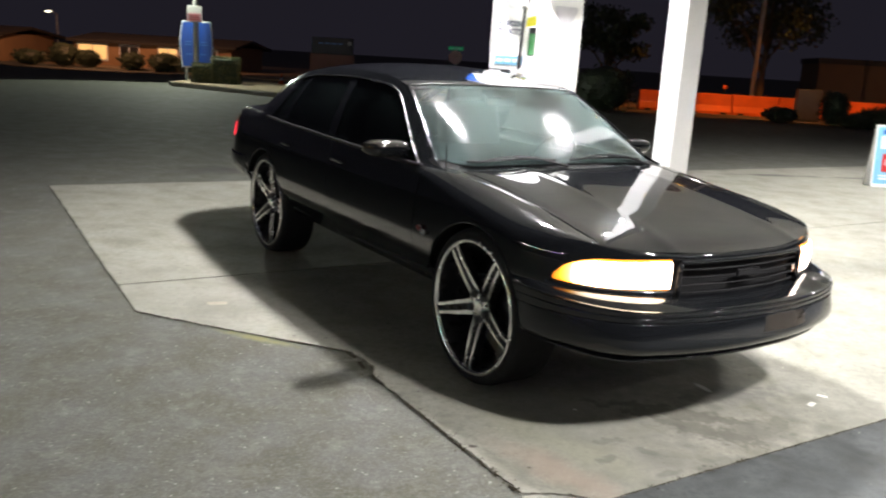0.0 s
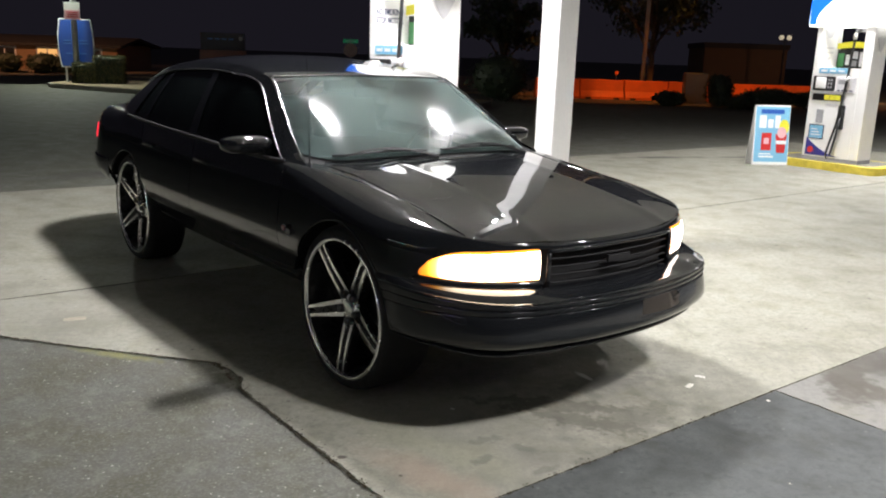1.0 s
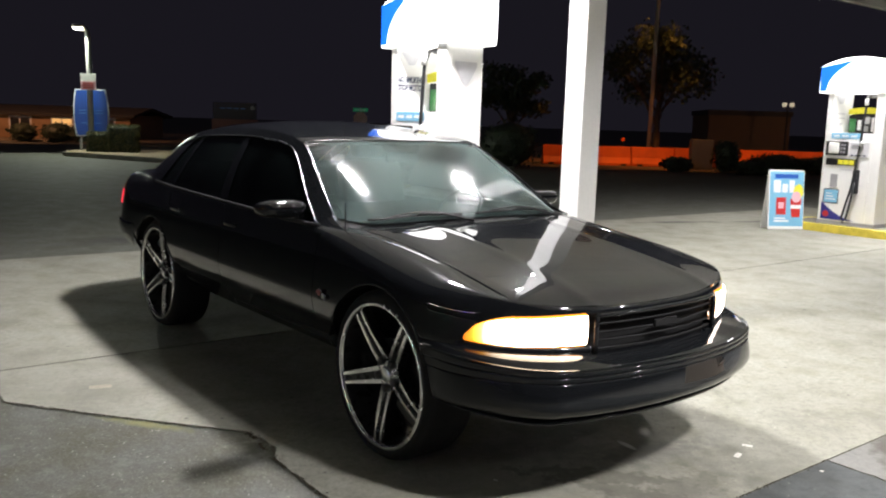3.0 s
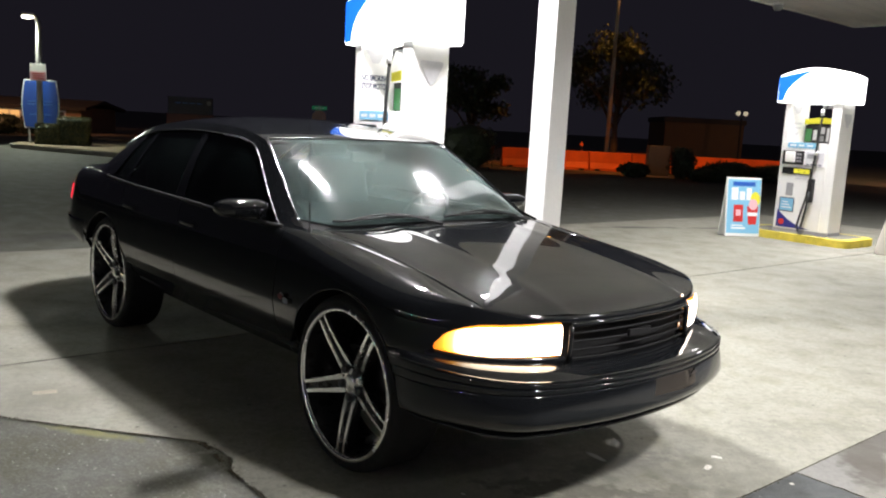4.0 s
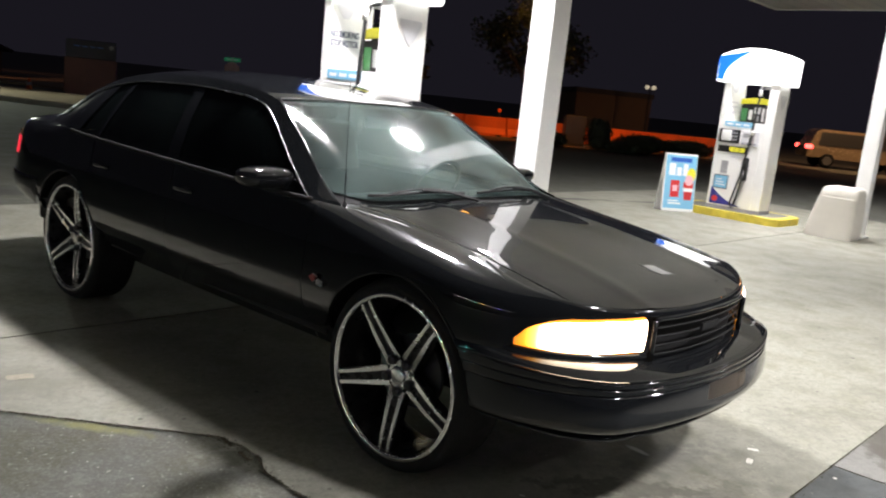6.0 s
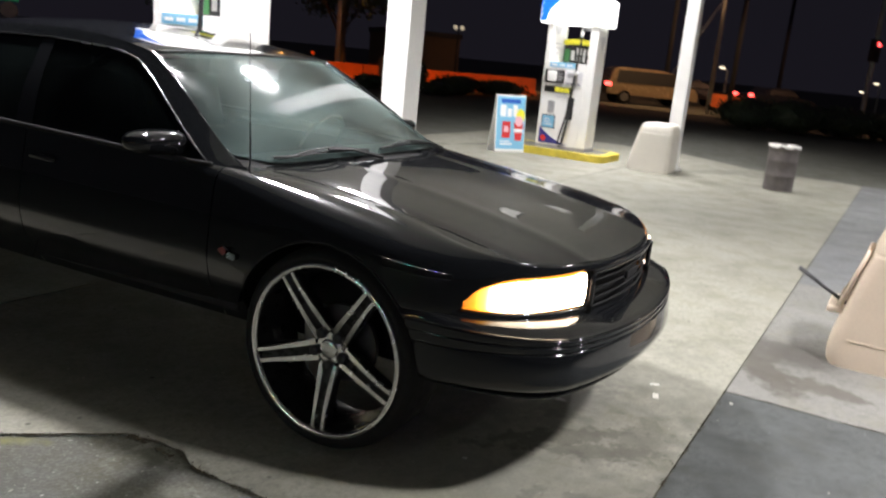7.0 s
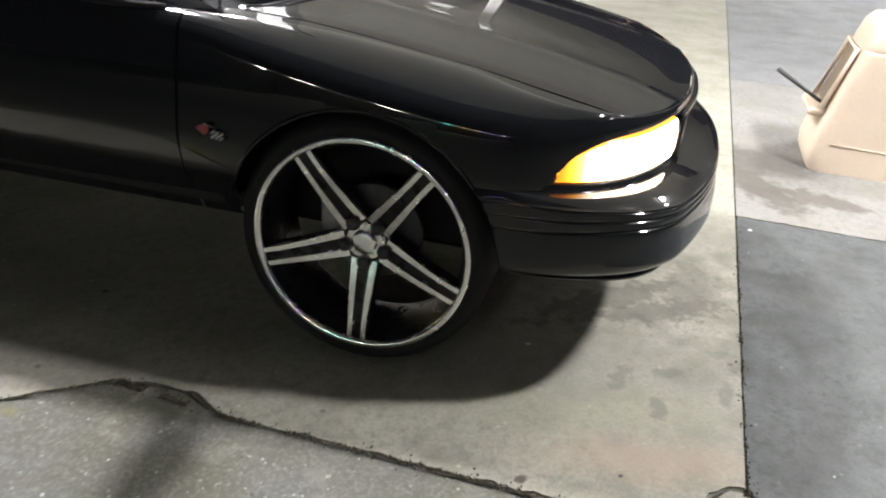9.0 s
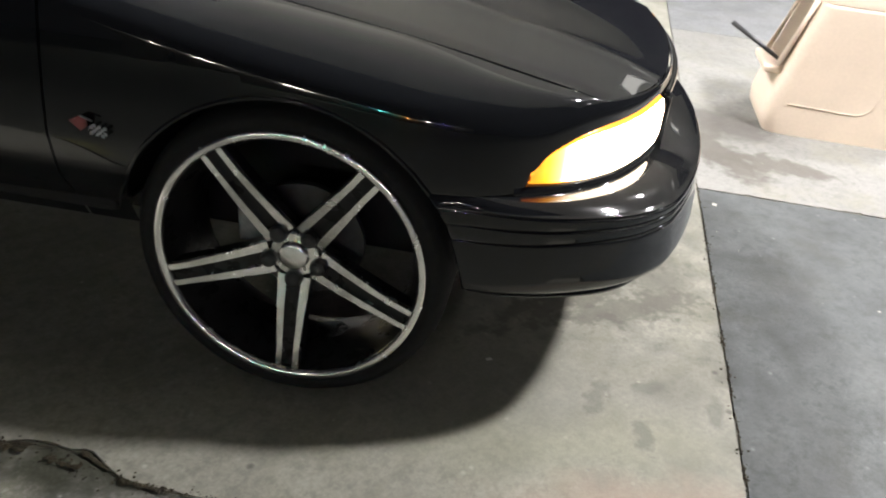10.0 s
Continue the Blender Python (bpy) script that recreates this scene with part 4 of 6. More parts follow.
def base_y(x):
    best = min(OUT, key=lambda c: abs(c[0] - x) if c[1] < -0.5 else 9)
    return -best[1] - curve(RIM_IN, x)


def side_point(x, f, out=0.0):
    """On the cabin's side: f 0 at the belt, 1 at the roof's edge."""
    ye, ze = edge(x)
    yb, zb = base_y(x), belt(x)
    if ze < zb:
        ze = zb
    y = lerp(yb, ye, f) + 0.022 * math.sin(math.pi * f) * min(1, max(0, (ze - zb) / 0.3))
    return (x, -(y + out), lerp(zb, ze, f))


XS = [-3.46 + 0.02 * k for k in range(150)]
XS = [x for x in XS if x <= -0.475]


def frame_depth(x):
    """How far the painted frame reaches down from the roof's edge: broad on the front pillar."""
    return curve([(-3.5, 0.055), (-1.6, 0.055), (-1.35, 0.046), (-1.1, 0.070), (-0.85, 0.090), (-0.5, 0.095)], x)


def strip(pa, pb, n=14, out=0.004):
    """A strip of the cabin's side between two lines of (x, f)."""
    rows = []
    for i in range(n + 1):
        a = i / n
        rows.append([side_point(lerp(pa(a)[0], pb(a)[0], t), lerp(pa(a)[1], pb(a)[1], t), out) for t in (0, 0.25, 0.5, 0.75, 1)])
    return rows


def at_height(x, h):
    """f at a distance h (metres) below the roof's edge."""
    ye, ze = edge(x)
    d = max(0.02, math.hypot(ze - belt(x), base_y(x) - ye))
    return max(0.0, 1 - h / d)


for side in (1, -1):
    keep = (lambda r: r) if side == 1 else flipped
    side_rows = [[side_point(x, f / 14, -0.006) for f in range(15)] for x in XS if -2.93 <= x <= -0.64]
    part("side_window", sheet(keep(side_rows)), M_TINT, car, "dark tinted side windows", True)
    rail = [[side_point(x, lerp(at_height(x, frame_depth(x)), 1.0, t), 0.003) for t in (0, 0.3, 0.6, 1)] for x in XS]
    part("roof_rail", sheet(keep(rail)), M_PAINT, car, "", True)
    bead = [side_point(x, at_height(x, frame_depth(x) + 0.003), 0.006) for x in XS if -2.90 <= x <= -0.64]
    bead = bead if side == 1 else [(p[0], -p[1], p[2]) for p in bead]
    part("window_moulding", tube([p for p in bead if p[0] > -1.62], 0.004, 6), M_CHROME, car, "thin bright window moulding", True)
    part("window_seal", tube([p for p in bead if p[0] < -1.58], 0.005, 6), M_WELL, car, "", True)
    part("pillar", sheet(keep(strip(lambda a: (lerp(-1.66, -1.80, a), a), lambda a: (lerp(-1.78, -1.88, a), a), 14, 0.001))), M_PAINT, car, "", True)
    part("pillar", sheet(keep(strip(lambda a: (lerp(-2.56, -2.50, a), a), lambda a: (lerp(-2.60, -2.545, a), a), 14, 0.001))), M_PAINT, car, "", True)
    part("rear_pillar", sheet(keep(strip(lambda a: (lerp(-2.86, -2.66, a), a), lambda a: (lerp(-3.46, -2.80, a), a), 20))), M_PAINT, car, "", True)
    part("belt_moulding", tube([(p[0], p[1] * side, p[2]) for p in (side_point(x, 0.01, 0.006) for x in XS if -2.95 <= x <= -0.62)], 0.011, 8), M_WELL, car, "", True)
    part("sail_panel", sheet(keep(strip(lambda a: (-0.48, a), lambda a: (lerp(-0.645, -0.60, a), a), 10))), M_PAINT, car, "", True)



def roof_crown(x):
    """The roof's rise across its width; it flattens towards the windshield."""
    a = min(1, max(0, (x + 2.05) / 0.87))
    return lerp(0.058, 0.016, a * a * (3 - 2 * a))


roof_rows = []
for x in [-2.85 + 0.05 * k for k in range(35)]:
    ye, ze = edge(x)
    row = []
    for j in range(33):
        s = j / 16 - 1
        crown = roof_crown(x) * (1 - abs(s) ** 2.6)
        fwd = 0.06 * (1 - s * s) * (1 if x > -2 else -1) * abs((x + 2.0) / 0.85) ** 2
        row.append((x + fwd, s * ye, ze + crown))
    roof_rows.append(row)
part("roof", sheet(roof_rows), M_PAINT, car, "", True)


def window_sheet(bottom_line, top_line, n=18, m=49, bulge=0.02):
    rows = []
    for i in range(n + 1):
        a = i / n
        row = []
        for j in range(m):
            s = 2 * j / (m - 1) - 1
            b, t = bottom_line(s), top_line(s)
            p = Vector(b).lerp(Vector(t), a)
            p.z += bulge * math.sin(math.pi * a)
            row.append(p)
        rows.append(row)
    return rows


def ws_low(s):
    corner = max(0.0, (abs(s) - 0.76) / 0.24) ** 2
    return (-0.47 + 0.13 * (1 - s * s) - 0.17 * corner, s * (0.795 - 0.017 * corner), 1.022 + 0.034 * (1 - abs(s) ** 2.4) + 0.036 * corner)


def ws_top(s):
    ye, ze = edge(-1.20)
    return (-1.20 + 0.07 * (1 - s * s), s * (ye - 0.018), ze + 0.015 * (1 - abs(s) ** 2.6) + 0.002)


part("windshield", sheet(window_sheet(ws_low, ws_top, bulge=0.012)), M_WINDSHIELD, car, "clear raked windshield", True)
for s in (1, -1):
    line = [Vector(ws_low(-s * 0.995)).lerp(Vector(ws_top(-s * 0.995)), a / 12) + Vector((0, 0, 0.012 * math.sin(math.pi * a / 12) + 0.003)) for a in range(13)]
    part("windshield_moulding", tube(line, 0.0036, 6), M_CHROME, car, "bright windshield moulding", True)
    rows = []
    for a in range(19):
        x = lerp(-0.50, -1.21, a / 18)
        ye, ze = edge(x)
        g = Vector(ws_low(-s)).lerp(Vector(ws_top(-s)), a / 18)
        g.z += 0.012 * math.sin(math.pi * a / 18)
        rows.append([(x, -s * ye, ze), tuple(g.lerp(Vector((x, -s * ye, ze)), 0.5) + Vector((0.006, 0, 0.008))), tuple(g)])
    part("front_pillar", sheet(rows), M_PAINT, car, "", True)
part("windshield_header", tube([Vector(ws_top(j / 12 - 1)) + Vector((0, 0, 0.002)) for j in range(25)], 0.007, 6), M_TRIM, car, "", True)


def rw_low(s):
    return (-3.50 - 0.03 * (1 - s * s), s * 0.70, 1.13 + 0.028 * (1 - s * s))


def rw_top(s):
    ye, ze = edge(-2.82)
    return (-2.82 - 0.06 * (1 - s * s), s * (ye - 0.02), ze + 0.05 * (1 - abs(s) ** 2.6))


part("rear_window", sheet(window_sheet(rw_low, rw_top)), M_TINT, car, "", True)
rows = []
for j in range(25):
    s = j / 12 - 1
    rows.append([tuple(Vector(ws_low(s)) + Vector((-0.01, 0, -0.005))), (-0.48 + 0.13 * (1 - s * s), s * 0.80, 1.012 + 0.03 * (1 - s * s)), (-0.42 + 0.12 * (1 - s * s), s * 0.79, 1.005 + 0.035 * (1 - s * s)), (-0.33 + 0.10 * (1 - s * s), s * 0.77, 0.985 + 0.035 * (1 - s * s))])
part("cowl", sheet(rows), M_WELL, car, "matt black cowl below the windshield", True)


# wheels
def wheel(x, y_out, side, turn):
    """side 1: the near side. Local: the outer face looks along -y."""
    w = new("wheel")
    w.parent = car
    w.matrix_basis = pose(x, 0, HUB_Z)
    k = side
    f = -y_out * k                               # y of the outer face
    deep = 0.048                                 # how far the hub lies behind the lip
    tagged(w, "oversized five-spoke wheel on a thin black tyre")
    prof = [(0.335, f + 0.235 * k), (0.365, f + 0.255 * k), (TYRE_R - 0.012, f + 0.25 * k), (TYRE_R, f + 0.225 * k), (TYRE_R, f + 0.04 * k), (TYRE_R - 0.006, f + 0.015 * k), (TYRE_R - 0.02, f - 0.004 * k), (0.362, f - 0.010 * k), (0.342, f - 0.002 * k), (0.334, f + 0.02 * k)]
    part("tyre", lathe(prof, 72, "y"), M_RUBBER, w, "low-profile black tyre", True)
    rim = part("rim", lathe([(0.341, f + 0.010 * k), (0.344, f - 0.006 * k), (0.340, f - 0.011 * k), (0.328, f - 0.011 * k), (0.323, f - 0.006 * k), (0.321, f + 0.004 * k)], 72, "y"), M_ALLOY, w, "machined silver rim lip", True)
    part("barrel", lathe([(0.322, f + 0.004 * k), (0.315, f + 0.03 * k), (0.300, f + 0.06 * k), (0.295, f + 0.18 * k), (0.315, f + 0.24 * k)], 72, "y"), M_BLACK_ALLOY, w, "gloss black wheel barrel", True)
    h = f + deep * k
    for i in range(5):
        rot = Matrix.Rotation(radians(-(turn + 72 * i)), 4, "Y")
        # a black spoke with two machined ribs that run from the hub to the lip
        rows = []
        for t in range(9):
            r = lerp(0.045, 0.329, t / 8)
            half = lerp(0.040, 0.032, t / 8)
            d = f + (0.004 + deep * (1 - t / 8) ** 1.5) * k
            rows.append([(r, d + 0.045 * k, -half), (r, d + 0.006 * k, -half), (r, d + 0.008 * k, 0), (r, d + 0.006 * k, half), (r, d + 0.045 * k, half)])
        part("spoke", moved(sheet(rows), rot), M_BLACK_ALLOY, w, "", False)
        for sgn in (-1, 1):
            rows = []
            for t in range(9):
                r = lerp(0.062, 0.329, t / 8)
                mid = lerp(0.031, 0.0225, min(1, t / 6)) * sgn
                half = lerp(0.0125, 0.0085, min(1, t / 6))
                d = f + deep * (1 - t / 8) ** 1.5 * k
                rows.append([(r, d + 0.012 * k, mid - half), (r, d - 0.002 * k, mid - half + 0.001), (r, d - 0.002 * k, mid + half - 0.001), (r, d + 0.012 * k, mid + half)])
            part("rib", moved(sheet(rows), rot), M_ALLOY, w, "machined silver rib")
        bolt = lathe([(0.022, h + 0.006 * k), (0.022, h - 0.012 * k), (0.019, h - 0.020 * k), (0.012, h - 0.025 * k), (0.0, h - 0.027 * k)], 16, "y")
        a = radians(turn + 72 * i)
        part("lug_well", moved(bolt, Matrix.Translation((0.067 * math.cos(a), 0, 0.067 * math.sin(a)))), M_BLACK, w)
    star = lathe([(0.062, h + 0.02 * k), (0.062, h - 0.001 * k), (0.058, h - 0.005 * k), (0.0, h - 0.005 * k)], 40, "y")
    part("hub", star, M_ALLOY, w, "machined hub", False)
    part("cap", lathe([(0.040, h - 0.002 * k), (0.038, h - 0.014 * k), (0.030, h - 0.018 * k), (0.0, h - 0.019 * k)], 32, "y"), M_ALLOY, w, "plain silver centre cap", True)
    part("brake_disc", lathe([(0.0, f + 0.13 * k), (0.155, f + 0.13 * k), (0.155, f + 0.15 * k), (0.0, f + 0.15 * k)], 40, "y"), M_OLD_STEEL, w)
    part("caliper", box(-0.17, -0.09, min(f + 0.10 * k, f + 0.18 * k), max(f + 0.10 * k, f + 0.18 * k), -0.02, 0.12, 0.01), M_STEEL, w, "grey brake caliper")
    part("valve", tube([(0.0, f, -0.322), (0.0, f - 0.012 * k, -0.314)], 0.004, 6), M_BLACK, w)
    return w


wheel(0.0, 0.898, 1, 269)
wheel(AXLE_R, 0.898, 1, 288)
wheel(0.0, 0.898, -1, 250)
wheel(AXLE_R, 0.898, -1, 280)

# mirrors, handles, aerial, wipers, badge
for side in (1, -1):
    bm = bmesh.new()
    bmesh.ops.create_icosphere(bm, subdivisions=3, radius=1)
    for v in bm.verts:
        v.co = Vector((math.copysign(abs(v.co.x) ** 0.8, v.co.x) * 0.082, math.copysign(abs(v.co.y) ** 0.75, v.co.y) * 0.142, math.copysign(abs(v.co.z) ** 0.75, v.co.z) * (0.046 if v.co.z > 0 else 0.052)))
        if v.co.x < -0.045:
            v.co.x = -0.045
        v.co.x -= 0.03 * v.co.y
    mir = part("door_mirror", moved(bm, Matrix.Translation((-0.80, -0.99, 1.095))) if side == 1 else mirrored(moved(bm, Matrix.Translation((-0.88, -0.955, 1.085)))), M_PAINT, car, "gloss black door mirror", True)
    part("stalk", box(-0.86, -0.77, min(-0.93 * side, -0.86 * side), max(-0.93 * side, -0.86 * side), 1.035, 1.085, 0.012), M_PAINT, mir, "", True)
    for xh in (-1.56, -2.46):
        bm = box(xh - 0.085, xh + 0.085, -0.944, -0.920, 0.905, 0.935, 0.010, 3)
        if side == -1:
            bm = mirrored(bm)
        part("door_handle", bm, M_PAINT, car, "", True)
part("antenna", tube([(-0.485, -0.79, 1.01), (-0.490, -0.79, 1.14), (-0.491, -0.79, 1.145), (-0.510, -0.79, 1.54)], [0.0046, 0.0038, 0.0022, 0.0017], 6), M_BLACK, car, "thin black whip antenna")
part("antenna_base", lathe([(0.018, 0.985), (0.014, 1.005), (0.006, 1.02), (0.0, 1.02)], 14, bm=None), M_BLACK, car).location = (-0.485, -0.79, 0.008)


def on_glass(s, a, up=0.0):
    p = Vector(ws_low(s)).lerp(Vector(ws_top(s)), a)
    return p + Vector((0.5, 0, 0.86)) * (up + 0.012 * math.sin(math.pi * a))


for s0, s1 in ((-0.85, -0.18), (-0.06, 0.72)):
    mid = (s0 + s1) / 2
    w = part("wiper", tube([on_glass(s1 + 0.05, -0.05, 0.012), on_glass(lerp(s1, mid, 0.5), 0.01, 0.03), on_glass(mid, 0.035, 0.026)], [0.010, 0.008, 0.006], 6), M_BLACK, car, "black windshield wiper")
    part("blade", tube([on_glass(lerp(s0, s1, k / 8), 0.022 + 0.018 * math.sin(math.pi * k / 8), 0.010) for k in range(9)], 0.007, 6), M_BLACK, w)
    part("blade_arch", tube([on_glass(lerp(s0, s1, 0.2 + 0.6 * k / 6), 0.026 + 0.018 * math.sin(math.pi * (0.2 + 0.6 * k / 6)), 0.016 + 0.012 * math.sin(math.pi * k / 6)) for k in range(7)], 0.005, 6), M_BLACK, w)
flag = upright(prism([(-0.036, 0.004), (-0.010, -0.016), (0.004, -0.006), (0.006, 0.016), (-0.008, 0.020)], 0.952, 0.956))
badge = part("fender_badge", moved(flag, Matrix.Translation((-0.455, 0.0, 0.707))), grained("badge_red", (0.17, 0.03, 0.03), 0.35), car, "small red and chequered crossed-flag badge")
part("staff", tube([(-0.462, -0.955, 0.726), (-0.448, -0.955, 0.722), (-0.435, -0.955, 0.718)], 0.0025, 6), M_CHROME, badge)
for i in range(6):
    for j in range(4):
        if (i + j) % 2 == 0:
            part("flag_square", box(-0.444 + i * 0.0065, -0.4375 + i * 0.0065, -0.9535, -0.949, 0.684 + j * 0.0065 - i * 0.0012, 0.6905 + j * 0.0065 - i * 0.0012), M_GREY, badge)

# cabin
cabin = part("cabin", box(-3.2, -0.62, -0.82, 0.82, 0.55, 0.62, 0.02), M_SEAT, car, "dark cabin floor")
rows = []
for j in range(21):
    s = j / 10 - 1
    rows.append([(-0.46 + 0.10 * (1 - s * s), s * 0.76, 1.00), (-0.60, s * 0.78, 1.015 + 0.02 * math.exp(-((s + 0.0) / 0.3) ** 2)), (-0.80, s * 0.79, 1.01), (-0.86, s * 0.79, 0.96), (-0.84, s * 0.79, 0.70)])
part("dashboard", sheet(rows), M_DASH, cabin, "grey dashboard top", True)
bm = lathe([(0.17, -0.012), (0.185, 0.0), (0.17, 0.012), (0.158, 0.0), (0.17, -0.012)], 36)
part("steering_wheel", moved(bm, Matrix.Translation((-1.02, 0.38, 1.0)) @ Matrix.Rotation(radians(-62), 4, "Y")), M_BLACK, cabin, "", True)
for y in (-0.38, 0.38):
    seat = part("front_seat", box(-1.95, -1.35, y - 0.25, y + 0.25, 0.60, 0.80, 0.05, 3), M_SEAT, cabin, "dark leather front seat", True)
    part("backrest", moved(box(-0.09, 0.09, y - 0.25, y + 0.25, 0.0, 0.62, 0.06, 3), Matrix.Translation((-1.93, 0, 0.68)) @ Matrix.Rotation(radians(-16), 4, "Y")), M_SEAT, seat, "", True)
    part("headrest", moved(box(-0.05, 0.05, y - 0.13, y + 0.13, 0.0, 0.16, 0.04, 3), Matrix.Translation((-2.10, 0, 1.29)) @ Matrix.Rotation(radians(-12), 4, "Y")), M_SEAT, seat, "", True)
part("rear_seat", box(-2.95, -2.75, -0.65, 0.65, 0.6, 1.22, 0.06, 3), M_SEAT, cabin, "dark leather rear seat", True)
part("inner_mirror", box(-1.14, -1.11, -0.12, 0.12, 1.31, 1.37, 0.012, 2), M_BLACK, cabin, "", True)


# ---- fuel pumps and islands ----
def letters(text, size, mat, m, parent, name="lettering"):
    data = bpy.data.curves.new(name, "FONT")
    data.body, data.size, data.align_x, data.align_y, data.extrude = text, size, "CENTER", "CENTER", 0.001
    data.offset = size * 0.03
    data.materials.append(mat)
    ob = new(name, data)
    ob.parent = parent
    ob.matrix_basis = m
    return ob


def print_patch(name, x0, x1, z0, z1, mat, parent, y=-0.300, thick=0.004, label=""):
    return part(name, box(x0, x1, y - thick, y + 0.001, z0, z1), mat, parent, label)


def fuel_pump(u, v, notice, lift=0.0):
    """Local x along the island, the front looks along -y."""
    p = thing("fuel_pump", at_station(u, v, 0.12 + lift), "tall white fuel pump with a lit arched topper and black hoses", "fuel pump", "fuel pumps")
    part("plinth", box(-0.40, 0.525, -0.30, 0.135, -lift, 0.06, 0.004), M_GREY, p)
    part("cabinet", box(-0.395, 0.369, -0.297, 0.13, 0.06, 1.47, 0.006), M_WHITE, p, "white enamelled pump cabinet")
    # two columns leave an opening that one can see through above the cabinet
    part("column", prism([(-0.395, -0.297), (-0.31, -0.297), (-0.21, 0.0), (-0.21, 0.13), (-0.395, 0.13)], 1.47, 2.11), M_WHITE, p, "white column with a slanting inner wall")
    part("column", box(0.37, 0.52, -0.299, 0.132, 0.06, 2.11, 0.01), M_WHITE, p, "full-height white end column")
    outline_pts = [(-0.54, 2.10), (0.60, 2.10), (0.62, 2.13)] + [(0.04 + 0.58 * c, 2.645 - 0.13 * abs(c) ** 2.3) for c in (1 - k / 12 for k in range(25))] + [(-0.54, 2.13)]
    top = part("topper", upright(prism(outline_pts, -0.21, 0.34, 0.02)), M_LIGHT_BOX, p, "glowing white arched topper")
    rows = []
    for k in range(17):
        t = k / 16
        x1 = lerp(-0.42, 0.06, t ** 2.2)
        z = lerp(2.125, 2.622, t)
        x0 = -0.53
        zl = min(z, 2.645 - 0.13 * abs((x0 - 0.04) / 0.58) ** 2.3 - 0.012)
        rows.append([(lerp(x0, x1, f), -0.3445, lerp(zl, min(z, 2.645 - 0.13 * abs((x1 - 0.04) / 0.58) ** 2.3 - 0.012), f)) for f in (0, 0.33, 0.67, 1)])
    part("blue_sweep", sheet(rows), M_LIGHT_BLUE, top, "glowing blue corner band")
    part("blue_end", box(-0.552, -0.5455, -0.32, 0.19, 2.13, 2.47), M_LIGHT_BLUE, top)
    # the board of pictures with its yellow strip, set back in the opening
    panel = part("grade_panel", box(-0.205, 0.365, 0.04, 0.07, 1.471, 1.76, 0.006), M_BLACK, p, "dark board of fuel grades under a yellow strip")
    strip_rows = [[(lerp(-0.205, 0.365, k / 12), 0.025, 1.765 + 0.02 * math.sin(math.pi * k / 12)), (lerp(-0.205, 0.365, k / 12), 0.025, 1.85 + 0.03 * math.sin(math.pi * k / 12))] for k in range(13)]
    bm = sheet(strip_rows)
    bmesh.ops.solidify(bm, geom=bm.faces[:], thickness=0.02)
    strip_part = part("yellow_strip", bm, M_YELLOW_SIGN, panel, "curved yellow strip")
    for k in range(3):
        print_patch("text_bar", -0.13 + k * 0.15, -0.05 + k * 0.15, 1.79, 1.82, M_INK, strip_part, 0.024, 0.003)
    print_patch("green_label", -0.19, -0.09, 1.49, 1.70, material("green_label", (0.06, 0.25, 0.08), 0.4), panel, 0.039, 0.003)
    for k, (x0, x1, z0, z1, mat) in enumerate(((-0.06, 0.0, 1.52, 1.68, M_WHITE_INK), (0.03, 0.13, 1.62, 1.73, M_PALE_GREY), (0.04, 0.12, 1.50, 1.59, M_GREY), (0.16, 0.20, 1.50, 1.72, M_WHITE_INK), (0.23, 0.33, 1.62, 1.72, M_WHITE_INK), (0.24, 0.33, 1.49, 1.58, M_PALE_GREY))):
        print_patch("picture_label", x0, x1, z0, z1, mat, panel, 0.039, 0.003)
    part("hose_bracket", box(0.16, 0.37, -0.20, -0.12, 2.02, 2.075, 0.01), M_GREY, p)
    part("hose", tube([(0.24, -0.20, 2.06), (0.25, -0.30, 2.03), (0.245, -0.35, 1.90), (0.23, -0.36, 1.55), (0.21, -0.36, 1.25), (0.185, -0.37, 0.95), (0.15, -0.38, 0.60), (0.09, -0.40, 0.30), (0.06, -0.41, 0.12), (0.09, -0.41, 0.05), (0.13, -0.40, 0.14), (0.17, -0.38, 0.45), (0.185, -0.36, 0.70)], 0.017, 10), M_BLACK, p, "black fuel hose hanging in a loop", True)
    for z0, z1 in ((1.90, 2.0), (1.28, 1.34)):
        part("hose_joint", tube([(0.246, -0.352, z1), (lerp(0.21, 0.246, (z0 - 1.25) / 0.65), -0.355, z0)], 0.027, 10), M_WHITE, p, "white hose joint", True)
    nozzle = part("nozzle", box(0.125, 0.235, -0.35, -0.297, 0.52, 0.90, 0.022, 3), M_BLACK, p, "black nozzle boot on the front", True)
    part("spout", tube([(0.20, -0.36, 0.86), (0.235, -0.37, 0.70), (0.23, -0.36, 0.55)], 0.014, 8), M_BLACK, nozzle)
    print_patch("blue_strip", -0.285, 0.19, 1.38, 1.468, M_PALEBLUE, p, label="pale blue sign strip")
    for k in range(3):
        print_patch("text_bar", -0.25 + k * 0.14, -0.15 + k * 0.14, 1.405, 1.435, M_WHITE_INK, p, -0.304, 0.002)
    screen = part("card_reader", box(-0.345, 0.01, -0.335, -0.295, 1.11, 1.335, 0.012), M_BLACK, p, "dark card reader with a pale hood")
    part("screen_hood", box(-0.29, -0.12, -0.365, -0.334, 1.14, 1.32, 0.02, 3), M_WHITE, screen, "pale plastic screen hood", True)
    for k in range(6):
        print_patch("keypad_key", -0.10 + (k % 2) * 0.045, -0.07 + (k % 2) * 0.045, 1.15 + (k // 2) * 0.055, 1.185 + (k // 2) * 0.055, M_GREY, screen, -0.335, 0.004)
